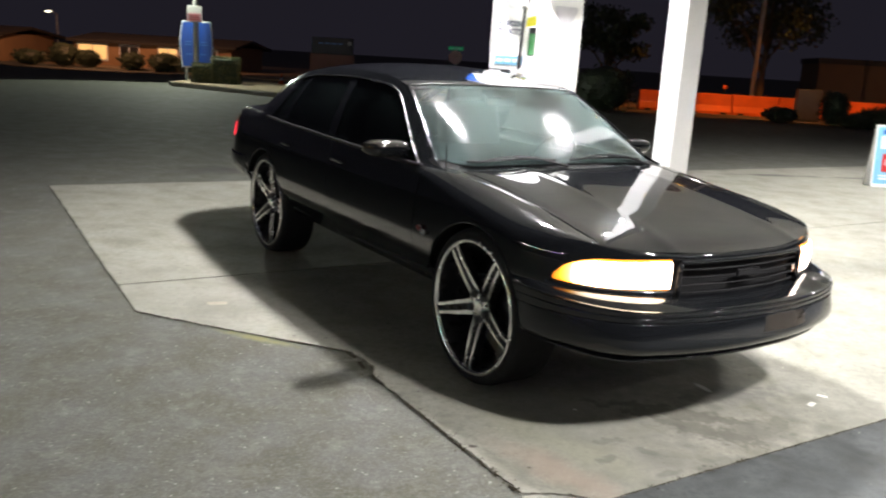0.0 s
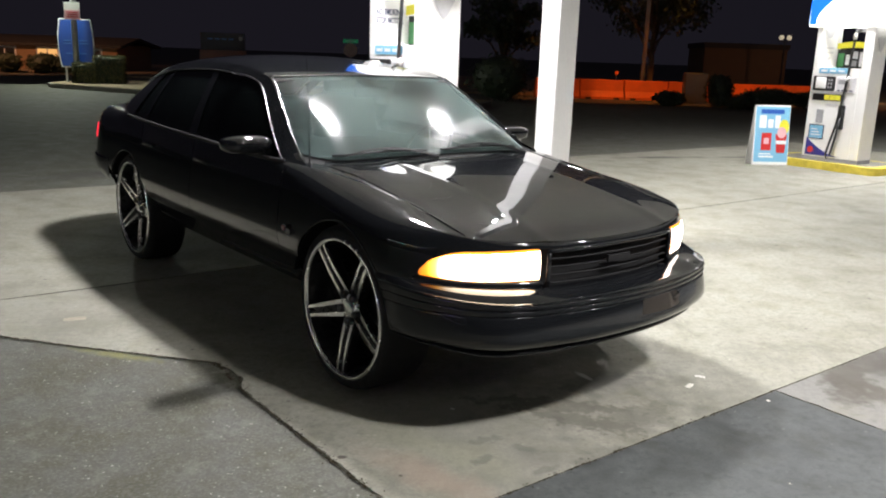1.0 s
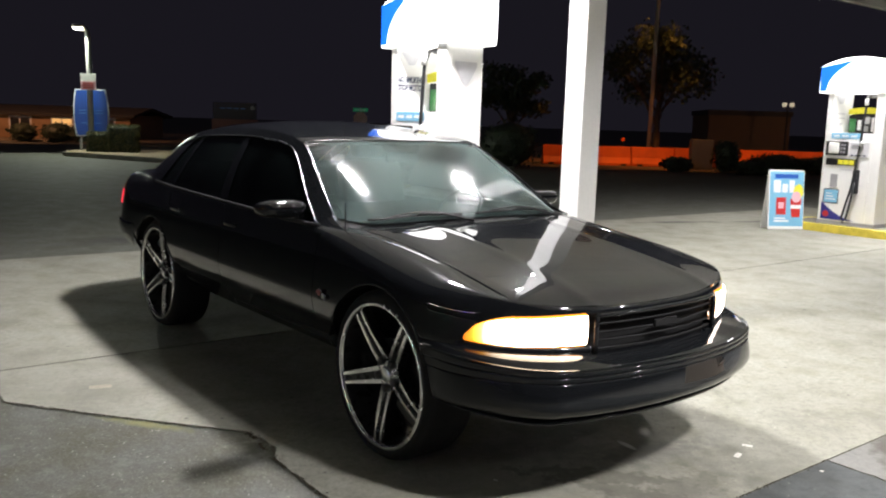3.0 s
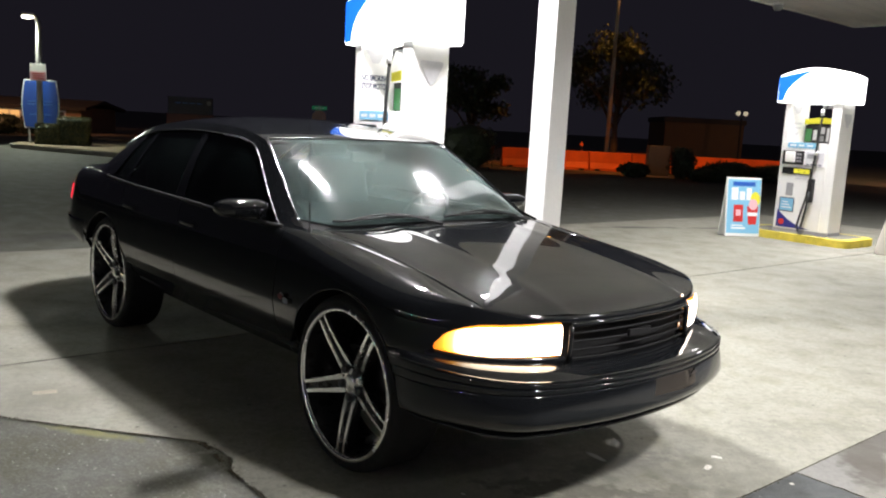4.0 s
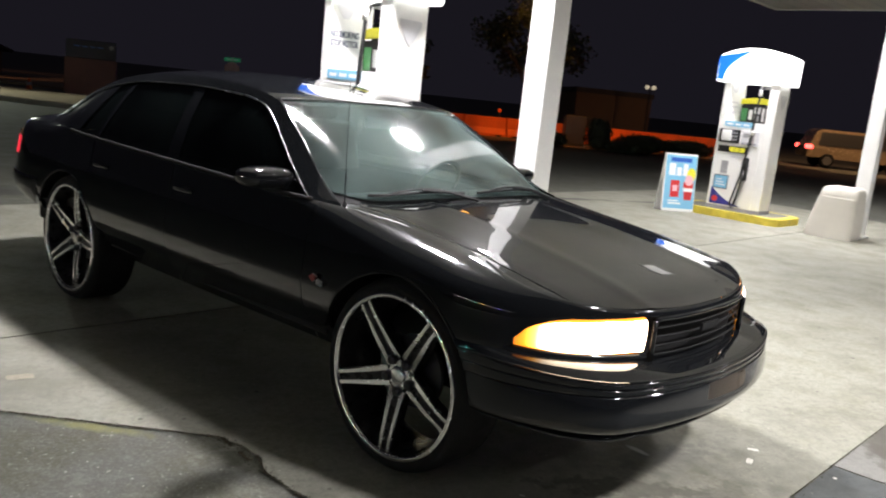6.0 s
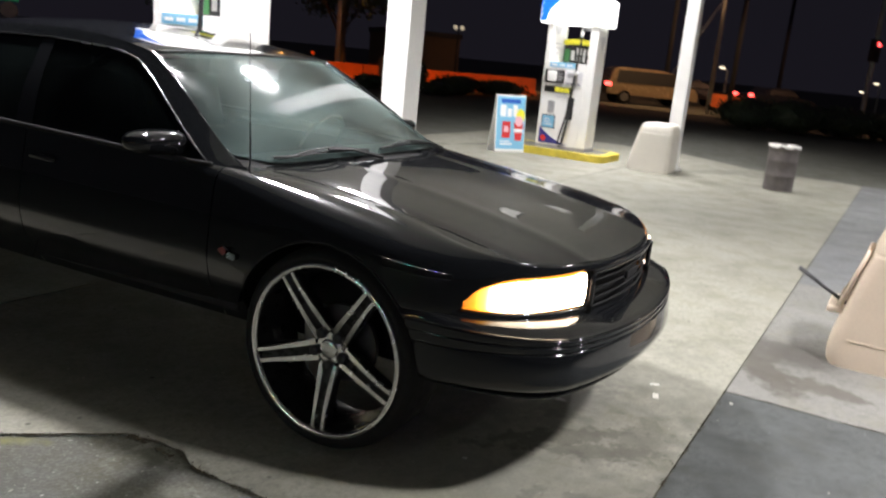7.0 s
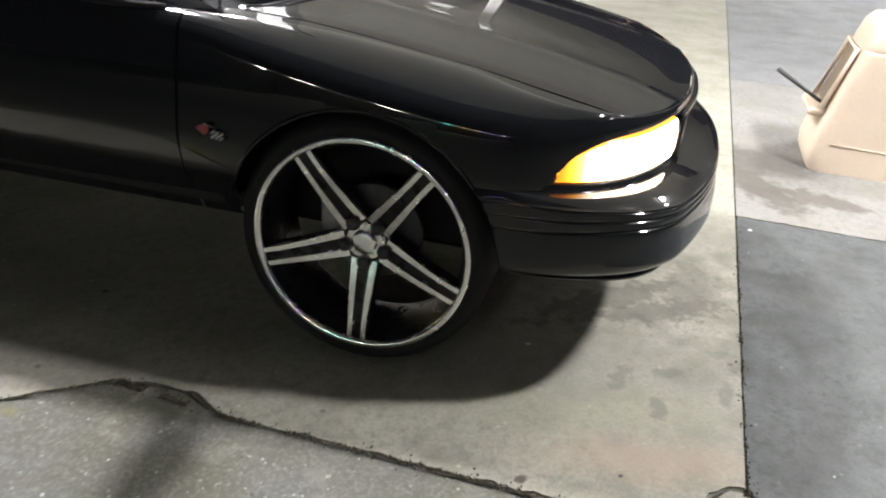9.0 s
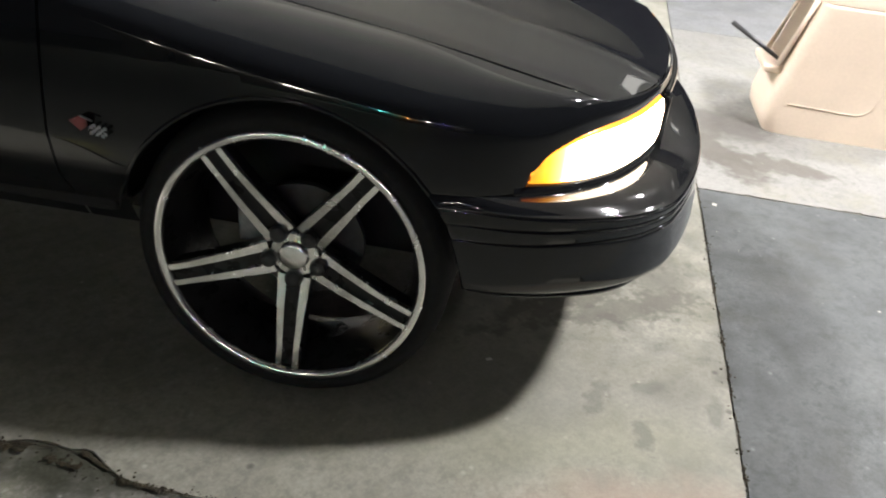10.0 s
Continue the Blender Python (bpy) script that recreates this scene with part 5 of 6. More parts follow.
    keys = part("display_panel", box(0.03, 0.33, -0.315, -0.295, 1.09, 1.33, 0.01), M_PALE_GREY, p, "pale grey display panel")
    print_patch("display", 0.06, 0.17, 1.22, 1.29, M_GREY, keys, -0.315, 0.003)
    for k in range(4):
        print_patch("text_bar", 0.06 + 0.065 * k, 0.10 + 0.065 * k, 1.11, 1.135, M_INK, keys, -0.315, 0.003)
    bar = part("price_bar", box(-0.335, 0.15, -0.31, -0.295, 0.955, 1.06, 0.006), M_BLACK, p, "black bar with yellow grade buttons")
    for k in range(3):
        print_patch("grade_button", -0.135 + k * 0.09, -0.055 + k * 0.09, 0.97, 1.045, M_YELLOW_SIGN, bar, -0.310, 0.006)
    print_patch("receipt_slot", -0.235, -0.12, 0.60, 0.81, M_GREY, p, label="grey receipt slot")
    print_patch("sticker", -0.10, 0.10, 0.88, 0.90, M_PALE_GREY, p)
    frame = print_patch("notice_frame", -0.325, -0.075, 0.34, 0.57, M_INK, p, label="blue notice in a dark frame")
    print_patch("notice", -0.31, -0.09, 0.355, 0.555, M_PALEBLUE, frame, -0.304, 0.002)
    for k in range(3):
        print_patch("text_bar", -0.28, -0.12 - 0.03 * k, 0.40 + k * 0.045, 0.415 + k * 0.045, M_WHITE_INK, frame, -0.306, 0.002)
    corner = [(-0.345, 0.08), (0.24, 0.08)] + [(lerp(0.24, -0.345, t), 0.085 + 0.275 * t ** 1.9) for t in (k / 8 for k in range(1, 9))]
    tri = part("navy_corner", upright(prism(corner, 0.300, 0.304)), M_NAVY, p, "navy blue printed corner")
    part("red_spot", upright(prism([(-0.26 + 0.05 * math.cos(a), 0.165 + 0.05 * math.sin(a)) for a in (2 * math.pi * k / 20 for k in range(20))], 0.304, 0.307)), M_RED, tri)
    # pale shield shapes on the end panel and the inner wall
    shield = prism([(-0.13, 1.94), (0.13, 1.94), (0.13, 1.90), (0.04, 1.75), (0.0, 1.72), (-0.04, 1.75), (-0.13, 1.90)], 0.0, 0.004)
    part("shield_mark", moved(upright(shield), Matrix.Translation((0.521, -0.07, 0)) @ Matrix.Rotation(radians(90), 4, "Z")), M_PALE_GREY, p, "pale grey shield-shaped mark")
    inner = Matrix.Translation((-0.260, -0.1485, 0)) @ Matrix.Rotation(math.atan2(0.297, 0.10), 4, "Z")
    part("small_shield", moved(upright(prism([(-0.11, 2.06), (0.11, 2.06), (0.03, 1.93), (-0.03, 1.93)], 0.001, 0.004)), inner), M_PALE_GREY, p, "pale grey mark")
    part("small_shield", moved(upright(prism([(-0.06, 1.63), (0.06, 1.63), (0.0, 1.54)], 0.001, 0.004)), inner), M_PALE_GREY, p, "pale grey mark")
    if notice:
        letters("NO SMOKING\nSTOP MOTOR", 0.046, M_INK, inner @ pose(-0.005, -0.007, 1.745, 90) @ Matrix.Diagonal((0.95, 1.75, 1, 1)), p)
    else:
        for z in (1.76, 1.69):
            part("text_bar", moved(box(-0.10, 0.10, -0.003, 0.0, z, z + 0.025), inner), M_PALE_GREY, p)
    return p


def island(u, v):
    i = thing("pump_island", at_station(u, v), "raised concrete pump island with a worn yellow kerb", "island", "pump islands")
    pts = [(0.95 * math.copysign(abs(math.cos(a)) ** 0.25, math.cos(a)), 0.55 * math.copysign(abs(math.sin(a)) ** 0.25, math.sin(a))) for a in (2 * math.pi * k / 64 for k in range(64))]
    part("kerb", prism(pts, 0.0, 0.12, 0.015), M_YELLOW, i, "worn yellow kerb")
    part("top", prism([(x * 0.86, y * 0.78) for x, y in pts], 0.11, 0.124), M_SLAB_STAINED, i, "bare concrete top")


island(-7.05, 5.45)
island(-7.05, 13.85)
fuel_pump(-7.05, 5.42, True, 0.065)
fuel_pump(-7.02, 13.80, False)


def service_unit(m, squeegee, label, mat=M_BEIGE):
    """A moulded windshield-service unit: leaning end, domed lid, a bay for the squeegee."""
    s = thing("service_unit", m, label, "waste bin", "service units")
    bm = bmesh.new()
    rings = []
    for z, x0, x1, d in ((0.0, 0.02, 0.74, 0.26), (0.03, 0.0, 0.75, 0.28), (0.10, -0.005, 0.755, 0.285), (0.28, 0.035, 0.755, 0.282), (0.36, 0.055, 0.752, 0.278), (0.52, 0.095, 0.75, 0.272), (0.655, 0.13, 0.745, 0.265), (0.672, 0.135, 0.745, 0.264)):
        ring = []
        for k in range(32):
            a = 2 * math.pi * k / 32
            cx = math.copysign(abs(math.cos(a)) ** 0.22, math.cos(a))
            cy = math.copysign(abs(math.sin(a)) ** 0.22, math.sin(a))
            ring.append(bm.verts.new(((x0 + x1) / 2 + (x1 - x0) / 2 * cx, d + d * cy, z)))
        rings.append(ring)
    for a, b in zip(rings, rings[1:]):
        for k in range(32):
            bm.faces.new((a[k], a[(k + 1) % 32], b[(k + 1) % 32], b[k]))
    bm.faces.new(rings[-1])
    part("body", bm, mat, s, "", True)
    bm = bmesh.new()
    rings = []
    for z, x0, x1, y0, y1 in ((0.676, 0.135, 0.747, 0.0, 0.531), (0.70, 0.137, 0.747, 0.0, 0.531), (0.79, 0.165, 0.735, 0.02, 0.51), (0.83, 0.20, 0.71, 0.05, 0.48), (0.845, 0.27, 0.65, 0.12, 0.42)):
        ring = []
        for k in range(32):
            a = 2 * math.pi * k / 32
            ring.append(bm.verts.new(((x0 + x1) / 2 + (x1 - x0) / 2 * math.copysign(abs(math.cos(a)) ** 0.3, math.cos(a)), (y0 + y1) / 2 + (y1 - y0) / 2 * math.copysign(abs(math.sin(a)) ** 0.3, math.sin(a)), z)))
        rings.append(ring)
    for a, b in zip(rings, rings[1:]):
        for k in range(32):
            bm.faces.new((a[k], a[(k + 1) % 32], b[(k + 1) % 32], b[k]))
    bm.faces.new(rings[-1])
    part("lid", bm, mat, s, "domed beige lid", True)
    if squeegee:
        # the bay in the leaning end, with its ledge
        bay = [(0.030, 0.10, 0.335), (0.125, 0.10, 0.66), (0.125, 0.43, 0.66), (0.030, 0.43, 0.335)]
        bm = bmesh.new()
        bm.faces.new([bm.verts.new((x - 0.006 + 0.012, y, z)) for x, y, z in bay])
        bmesh.ops.solidify(bm, geom=bm.faces[:], thickness=0.012)
        # the recess's shade is put into the flat plate's darker tan
        part("bay", bm, grained("shaded_tan_plastic", (0.33, 0.26, 0.19), 0.6, amount=0.15), s, "bay plate in a darker, shaded tan")
        bm = tube([(0.015, 0.09, 0.33), (0.115, 0.09, 0.665), (0.12, 0.44, 0.665), (0.018, 0.44, 0.33)], 0.016, 8)
        part("bay_frame", bm, mat, s, "", True)
        part("ledge", box(-0.045, 0.06, 0.09, 0.44, 0.285, 0.325, 0.012, 2), mat, s, "", True)
        rib = tube([(0.10, 0.0, 0.165), (0.44, 0.0, 0.155), (0.50, 0.0, 0.185), (0.54, 0.003, 0.30), (0.56, 0.006, 0.55)], 0.0032, 6)
        part("rib", rib, mat, s, "", True)
    if squeegee:
        q = thing("squeegee", m, "black-handled squeegee stuck in the service bay", "squeegee")
        part("handle", tube([(0.10, 0.20, 0.30), (-0.05, 0.20, 0.385), (-0.24, 0.20, 0.49)], [0.010, 0.011, 0.013], 8), M_BLACK, q, "", True)
        part("head", box(0.05, 0.11, 0.13, 0.27, 0.27, 0.31, 0.008), M_BLACK, q)
    return s


service_unit(at_station(-1.90, 5.19), True, "beige moulded service bin with a squeegee bay")
service_unit(at_station(-5.66, 13.22) @ Matrix.Scale(0.93, 4), False, "pale beige moulded service bin beside a column", M_PALE_BEIGE)


def barrel(x, y):
    b = thing("trash_barrel", pose(x, y, 0) @ Matrix.Diagonal((0.82, 0.82, 0.90, 1)), "dented grey steel drum used as a litter bin", "barrel")
    prof = [(0.0, 0.0), (0.257, 0.0), (0.2665, 0.015), (0.262, 0.03)]
    for z in (0.25, 0.50):
        prof += [(0.262, z - 0.02), (0.274, z), (0.262, z + 0.02)]
    prof += [(0.262, 0.72), (0.272, 0.735), (0.2625, 0.75), (0.27, 0.745), (0.265, 0.66), (0.0, 0.64)]
    bm = lathe(prof, 48)
    for v in bm.verts:
        n = noise.noise((v.co.x * 3, v.co.y * 3, v.co.z * 4))
        v.co.x *= 1 + 0.025 * n
        v.co.y *= 1 + 0.025 * n
    part("drum", bm, M_BARREL, b, "", True)
    rows = []
    for k in range(49):
        a = 2 * math.pi * k / 48
        w = 0.02 * noise.noise((3 * math.cos(a), 3 * math.sin(a), 2))
        rows.append([(r * math.cos(a), r * math.sin(a), z + w) for r, z in ((0.23, 0.70), (0.265, 0.765), (0.285, 0.755), (0.282, 0.72 + 1.5 * w))])
    part("liner", sheet(rows), M_BAG, b, "crumpled white liner folded over the rim", True)
    part("lump", moved(box(-0.05, 0.05, -0.04, 0.04, 0.0, 0.07, 0.02), Matrix.Translation((-0.16, -0.1, 0.72))), M_BARREL, b, "", True)


barrel(9.47, 10.12)


def a_frame(x, y, turn):
    """A folding pavement sign; its front looks along -y."""
    s = thing("pavement_sign", pose(x, y, 0, 0, 0, turn), "pale blue folding advertising sign with drinks on it", "sign")
    for k, lean in ((-1, -6), (1, 6)):
        m = Matrix.Translation((0, 0.10 * k, 0.0)) @ Matrix.Rotation(radians(lean), 4, "X")
        panel = part("panel", moved(box(-0.31, 0.31, -0.014, 0.014, 0.0, 0.97, 0.006), m), M_WHITE, s)
        if k == -1:
            for name, x0, x1, z0, z1, mat, off in (("poster", -0.285, 0.30, 0.05, 0.94, M_PALEBLUE, 0.0155), ("poster_band", -0.20, 0.20, 0.83, 0.90, M_BLUE, 0.0175), ("headline", -0.22, -0.10, 0.60, 0.80, M_WHITE_INK, 0.0175), ("headline", -0.07, 0.02, 0.60, 0.74, M_WHITE_INK, 0.0175),
                                                  ("headline", 0.05, 0.14, 0.60, 0.80, M_WHITE_INK, 0.0175), ("picture", -0.17, 0.0, 0.24, 0.52, M_RED, 0.0175), ("picture_light", -0.13, -0.04, 0.34, 0.44, M_PINK, 0.0185), ("text_bar", -0.20, 0.05, 0.12, 0.15, M_WHITE_INK, 0.0175), ("text_bar", -0.20, 0.0, 0.17, 0.19, M_WHITE_INK, 0.0175)):
                part(name, moved(box(x0, x1, -off, -off + 0.003, z0, z1), m), mat, panel)
            cup = upright(prism([(0.10, 0.20), (0.24, 0.20), (0.27, 0.50), (0.07, 0.50)], 0.0165, 0.0185))
            part("cup", moved(cup, m), M_RED, panel)
            part("cup_band", moved(box(0.08, 0.26, -0.0205, -0.0175, 0.34, 0.40), m), M_WHITE_INK, panel)
            part("lemon", moved(upright(prism([(0.21 + 0.085 * math.cos(a), 0.62 + 0.12 * math.sin(a)) for a in (2 * math.pi * k / 20 for k in range(20))], 0.0165, 0.0185)), m), M_YELLOW_SIGN, panel)
            part("cup_top", moved(upright(prism([(0.175 + 0.08 * math.cos(a), 0.53 + 0.09 * math.sin(a)) for a in (2 * math.pi * k / 20 for k in range(20))], 0.0175, 0.0195)), m), M_PINK, panel)


a_frame(6.72, 13.62, 3)


# ---- the planter, lamp post and signs ----
def leaf_cloud(bm, centre, radii, count, size, seed, shell=0.55):
    """Small leaves strewn through an uneven ball."""
    rnd = random.Random(seed)
    c = Vector(centre)
    for k in range(count):
        d = Vector((rnd.gauss(0, 1), rnd.gauss(0, 1), rnd.gauss(0, 1))).normalized()
        r = (shell + (1 - shell) * rnd.random()) * (1 + 0.22 * noise.noise(d * 2.3 + Vector((seed, 0, 0))))
        p = c + Vector((d.x * radii[0], d.y * radii[1], d.z * radii[2])) * r
        m = Euler((rnd.uniform(0, 6.3), rnd.uniform(0, 6.3), rnd.uniform(0, 6.3))).to_matrix()
        s = size * rnd.uniform(0.6, 1.3)
        vs = [bm.verts.new(p + m @ Vector(q) * s) for q in ((-0.5, 0, 0), (0, -0.28, 0.06), (0.5, 0, 0), (0, 0.28, 0.06))]
        bm.faces.new(vs)
    return bm


def box_hedge(x, y, w, d, h, turn, label, mat=None, count=2600, seed=1):
    hedge = thing("hedge", pose(x, y, 0, 0, 0, turn), label, "hedge", "hedges by the planter")
    rnd = random.Random(seed)
    bm = bmesh.new()
    for k in range(count):
        face = rnd.choice("tfblr")
        a, b, o = rnd.random() - 0.5, rnd.random() - 0.5, rnd.uniform(-0.05, 0.02)
        p = {"t": (a * w, b * d, h + o), "f": (a * w, -d / 2 - o, (b + 0.5) * h), "b": (a * w, d / 2 + o, (b + 0.5) * h), "l": (-w / 2 - o, a * d, (b + 0.5) * h), "r": (w / 2 + o, a * d, (b + 0.5) * h)}[face]
        m = Euler((rnd.uniform(0, 6.3), rnd.uniform(0, 6.3), rnd.uniform(0, 6.3))).to_matrix()
        s = rnd.uniform(0.05, 0.10)
        bm.faces.new([bm.verts.new(Vector(p) + m @ Vector(q) * s) for q in ((-0.5, 0, 0), (0, -0.3, 0.06), (0.5, 0, 0), (0, 0.3, 0.06))])
    part("leaves", bm, mat or M_LEAF_DRY, hedge)
    part("core", box(-w / 2 + 0.06, w / 2 - 0.06, -d / 2 + 0.06, d / 2 - 0.06, 0.0, h - 0.06, 0.05), M_LEAF, hedge)


planter = thing("planter", pose(0, 0, 0), "raised planting bed behind an old concrete kerb", "planter", kind="structure")
kerb_line = [(-11.6, 31.2), (-11.2, 30.4), (-10.4, 29.9), (-7.0, 27.7), (-3.5, 25.9), (0.5, 24.6), (3.0, 25.0), (4.0, 28.0), (-2.0, 33.0), (-10.5, 34.5), (-11.6, 33.0)]
part("kerb", prism(kerb_line, -0.02, 0.14, 0.02), M_KERB, planter, "worn concrete kerb")
part("bed", prism([(x * 0.985 + -0.06, y * 0.985 + 0.44) for x, y in kerb_line], 0.10, 0.155), M_SOIL, planter, "dry bare soil")

PX, PY = -10.75, 31.75
post = thing("lamp_post", pose(PX, PY, 0.15), "pale lamp post with a short arm and a lit lamp", "lamp post")
part("pole", tube([(0, 0, 0), (0, 0, 2.0), (0, 0, 4.12), (-0.02, 0, 4.28), (-0.08, -0.02, 4.40), (-0.20, -0.04, 4.45)], [0.105, 0.10, 0.09, 0.085, 0.08, 0.065], 12), M_POLE, post, "", True)
part("base", box(-0.16, 0.16, -0.16, 0.16, 0.0, 0.08, 0.01), M_KERB, post)
head = part("head", box(-0.52, -0.12, -0.14, 0.10, 4.42, 4.55, 0.04, 3), M_POLE, post, "", True)
part("bulb", box(-0.50, -0.14, -0.13, 0.09, 4.35, 4.418, 0.02), M_BULB, head, "glowing lamp glass")
notice = part("notice", box(-0.28, 0.27, -0.115, -0.095, 2.20, 2.80, 0.004), M_WHITE, post, "small white and pink notice board")
part("notice_print", box(-0.275, 0.265, -0.119, -0.116, 2.21, 2.52), M_PINK, notice)
for z in (2.44, 2.36, 2.28):
    part("text_bar", box(-0.20, 0.20, -0.122, -0.1195, z, z + 0.03), M_RED, notice)

BX, BY = -10.85, 32.1
M_BLUE_BAR = material("light_blue_bar", (0.08, 0.20, 0.52), 0.5)
sign = thing("entrance_sign", pose(BX, BY, 0.15, 0, 0, 4), "blue two-post sign with bowed white-edged sides", "sign")
shape = []
for k in range(13):
    t = k / 12 * 2 - 1
    shape.append((0.63 - 0.09 * t * t, 1.36 + t * 0.84 + (0.05 if k == 12 else 0)))
outline_pts = shape + [(-x, z) for x, z in reversed(shape)]
part("border", upright(prism(outline_pts, -0.03, 0.03)), M_WHITE, sign, "white sign border")
# a faint glow is added to the face's blue to brighten it
face = part("face", upright(prism([(x * 0.945, 1.36 + (z - 1.36) * 0.955) for x, z in outline_pts], 0.031, 0.036)), material("sign_blue", (0.016, 0.055, 0.26), 0.4, emit=(0.03, 0.10, 0.42), power=0.05), sign, "blue sign face")
for z, w in ((1.46, 0.40), (1.36, 0.43), (1.0, 0.36)):
    part("text_bar", box(-w, -0.1, -0.042, -0.037, z, z + 0.03), M_BLUE_BAR, face)
    part("text_bar", box(0.1, w, -0.042, -0.037, z, z + 0.03), M_BLUE_BAR, face)
part("post", box(-0.42, -0.36, -0.02, 0.02, 0.0, 0.72), M_POLE, sign)
part("post", box(0.36, 0.42, -0.02, 0.02, 0.0, 0.72), M_POLE, sign)
box_hedge(-10.3, 31.3, 0.75, 0.9, 0.85, 10, "low clipped olive hedge by the lamp post", seed=2)
box_hedge(-9.5, 31.5, 1.0, 0.9, 1.12, 10, "clipped olive hedge on the planting bed", seed=3)


def cone(x, y, z):
    c = thing("traffic_cone", pose(x, y, z), "small orange traffic cone with a white collar", "cone")
    part("base", box(-0.17, 0.17, -0.17, 0.17, 0, 0.03, 0.005), M_BARRIER, c)
    part("body", lathe([(0.12, 0.03), (0.08, 0.22), (0.03, 0.5), (0.0, 0.5)], 20), M_BARRIER, c, "", True)
    part("collar", lathe([(0.084, 0.22), (0.062, 0.34)], 20), M_WHITE_INK, c, "white collar", True)


cone(-8.6, 36.4, 0)


def tree(x, y, height, spread, seed, leaf=M_LEAF, count=5200, label="broad dark street tree at the roadside"):
    t = thing("tree", pose(x, y, 0), label, "tree", "street trees")
    rnd = random.Random(seed)
    bm = tube([(0, 0, 0), (0.05, 0.02, height * 0.18), (0.02, 0.05, height * 0.36), (0.1, 0, height * 0.6)], [0.19, 0.15, 0.12, 0.06], 10)
    clumps = []
    for k in range(11):
        a = 2 * math.pi * k / 11 + rnd.uniform(-0.3, 0.3)
        z0 = height * rnd.uniform(0.26, 0.5)
        r = spread * rnd.uniform(0.35, 0.85)
        end = Vector((r * math.cos(a), r * math.sin(a), height * rnd.uniform(0.5, 0.92)))
        mid = Vector((0.45 * end.x, 0.45 * end.y, lerp(z0, end.z, 0.6)))
        tube([(0.03, 0.03, z0), mid, end], [0.07, 0.045, 0.015], 6, bm=bm)
        clumps.append(end)
    part("trunk", bm, M_BARK, t, "", True)
    bm = bmesh.new()
    for k, c in enumerate(clumps + [Vector((0, 0, height * 0.85)), Vector((0, 0, height * 0.65))]):
        s = spread * rnd.uniform(0.30, 0.48)
        leaf_cloud(bm, c, (s, s, s * 0.75), count // 13, 0.22, seed * 31 + k, 0.25)
    part("crown", bm, leaf, t)


tree(12.9, 39.2, 6.2, 2.7, 3)
tree(5.6, 37.0, 4.4, 1.7, 7, count=3600, label="dark rounded tree at the roadside")


def bush(x, y, r, h, seed, label="dark rounded shrub at the roadside"):
    b = thing("shrub", pose(x, y, 0), label, "shrub", "roadside shrubs")
    bm = leaf_cloud(bmesh.new(), (0, 0, h * 0.5), (r, r, h * 0.52), 900, 0.14, seed, 0.6)
    part("leaves", bm, M_LEAF, b)
    bm = bmesh.new()
    bmesh.ops.create_icosphere(bm, subdivisions=2, radius=1)
    for v in bm.verts:
        v.co = Vector((v.co.x * r * 0.8, v.co.y * r * 0.8, h * 0.5 + v.co.z * h * 0.48))
        v.co += v.co.normalized() * 0.1 * noise.noise(v.co * 2)
    part("core", bm, M_LEAF, b)


bush(4.6, 30.6, 1.25, 1.7, 11)
bush(11.1, 31.0, 0.62, 0.55, 12, "low clipped shrub at the roadside")
bush(12.9, 30.8, 0.55, 1.25, 13)
bush(15.0, 31.2, 1.1, 0.75, 14, "low spreading shrub at the roadside")
bush(17.2, 31.6, 1.3, 0.7, 15, "low spreading shrub at the roadside")
bush(13.6, 30.2, 0.9, 0.5, 16, "low spreading shrub at the roadside")
cabinet = thing("utility_cabinet", pose(12.55, 32.4, 0, 0, 0, -10), "grey steel utility cabinet at the roadside", "cabinet")
part("body", box(-0.42, 0.42, -0.3, 0.3, 0.05, 1.22, 0.02), M_DARK_GREY, cabinet)
part("plinth", box(-0.46, 0.46, -0.34, 0.34, 0, 0.05), M_KERB, cabinet)
part("door", box(-0.38, 0.38, -0.315, -0.301, 0.1, 1.17, 0.006), M_DARK_GREY, cabinet)


def barrier(x, y, turn, width):
    b = thing("barrier", pose(x, y, 0, 0, 0, turn), "orange plastic road barrier segment under a street lamp", "barrier", "road barriers")
    prof = [(-0.28, 0.0), (-0.28, 0.10), (-0.14, 0.34), (-0.10, 0.80), (0.10, 0.80), (0.14, 0.34), (0.28, 0.10), (0.28, 0.0)]
    rows = [[(xx, yy, z) for yy, z in prof] for xx in (-width / 2, -width / 2 + 0.03, width / 2 - 0.03, width / 2)]
    bm = bmesh.new()
    vs = [[bm.verts.new(p) for p in row] for row in rows]
    for a, c in zip(vs, vs[1:]):
        for k in range(len(a)):
            bm.faces.new((a[k], a[(k + 1) % len(a)], c[(k + 1) % len(a)], c[k]))
    bm.faces.new(vs[0])
    bm.faces.new(vs[-1])
    part("body", bm, M_BARRIER, b)
    for k in (-0.6, 0.6):
        part("slot", box(k - 0.12, k + 0.12, -0.30, -0.24, 0.0, 0.07, 0.01), M_BLACK, b)


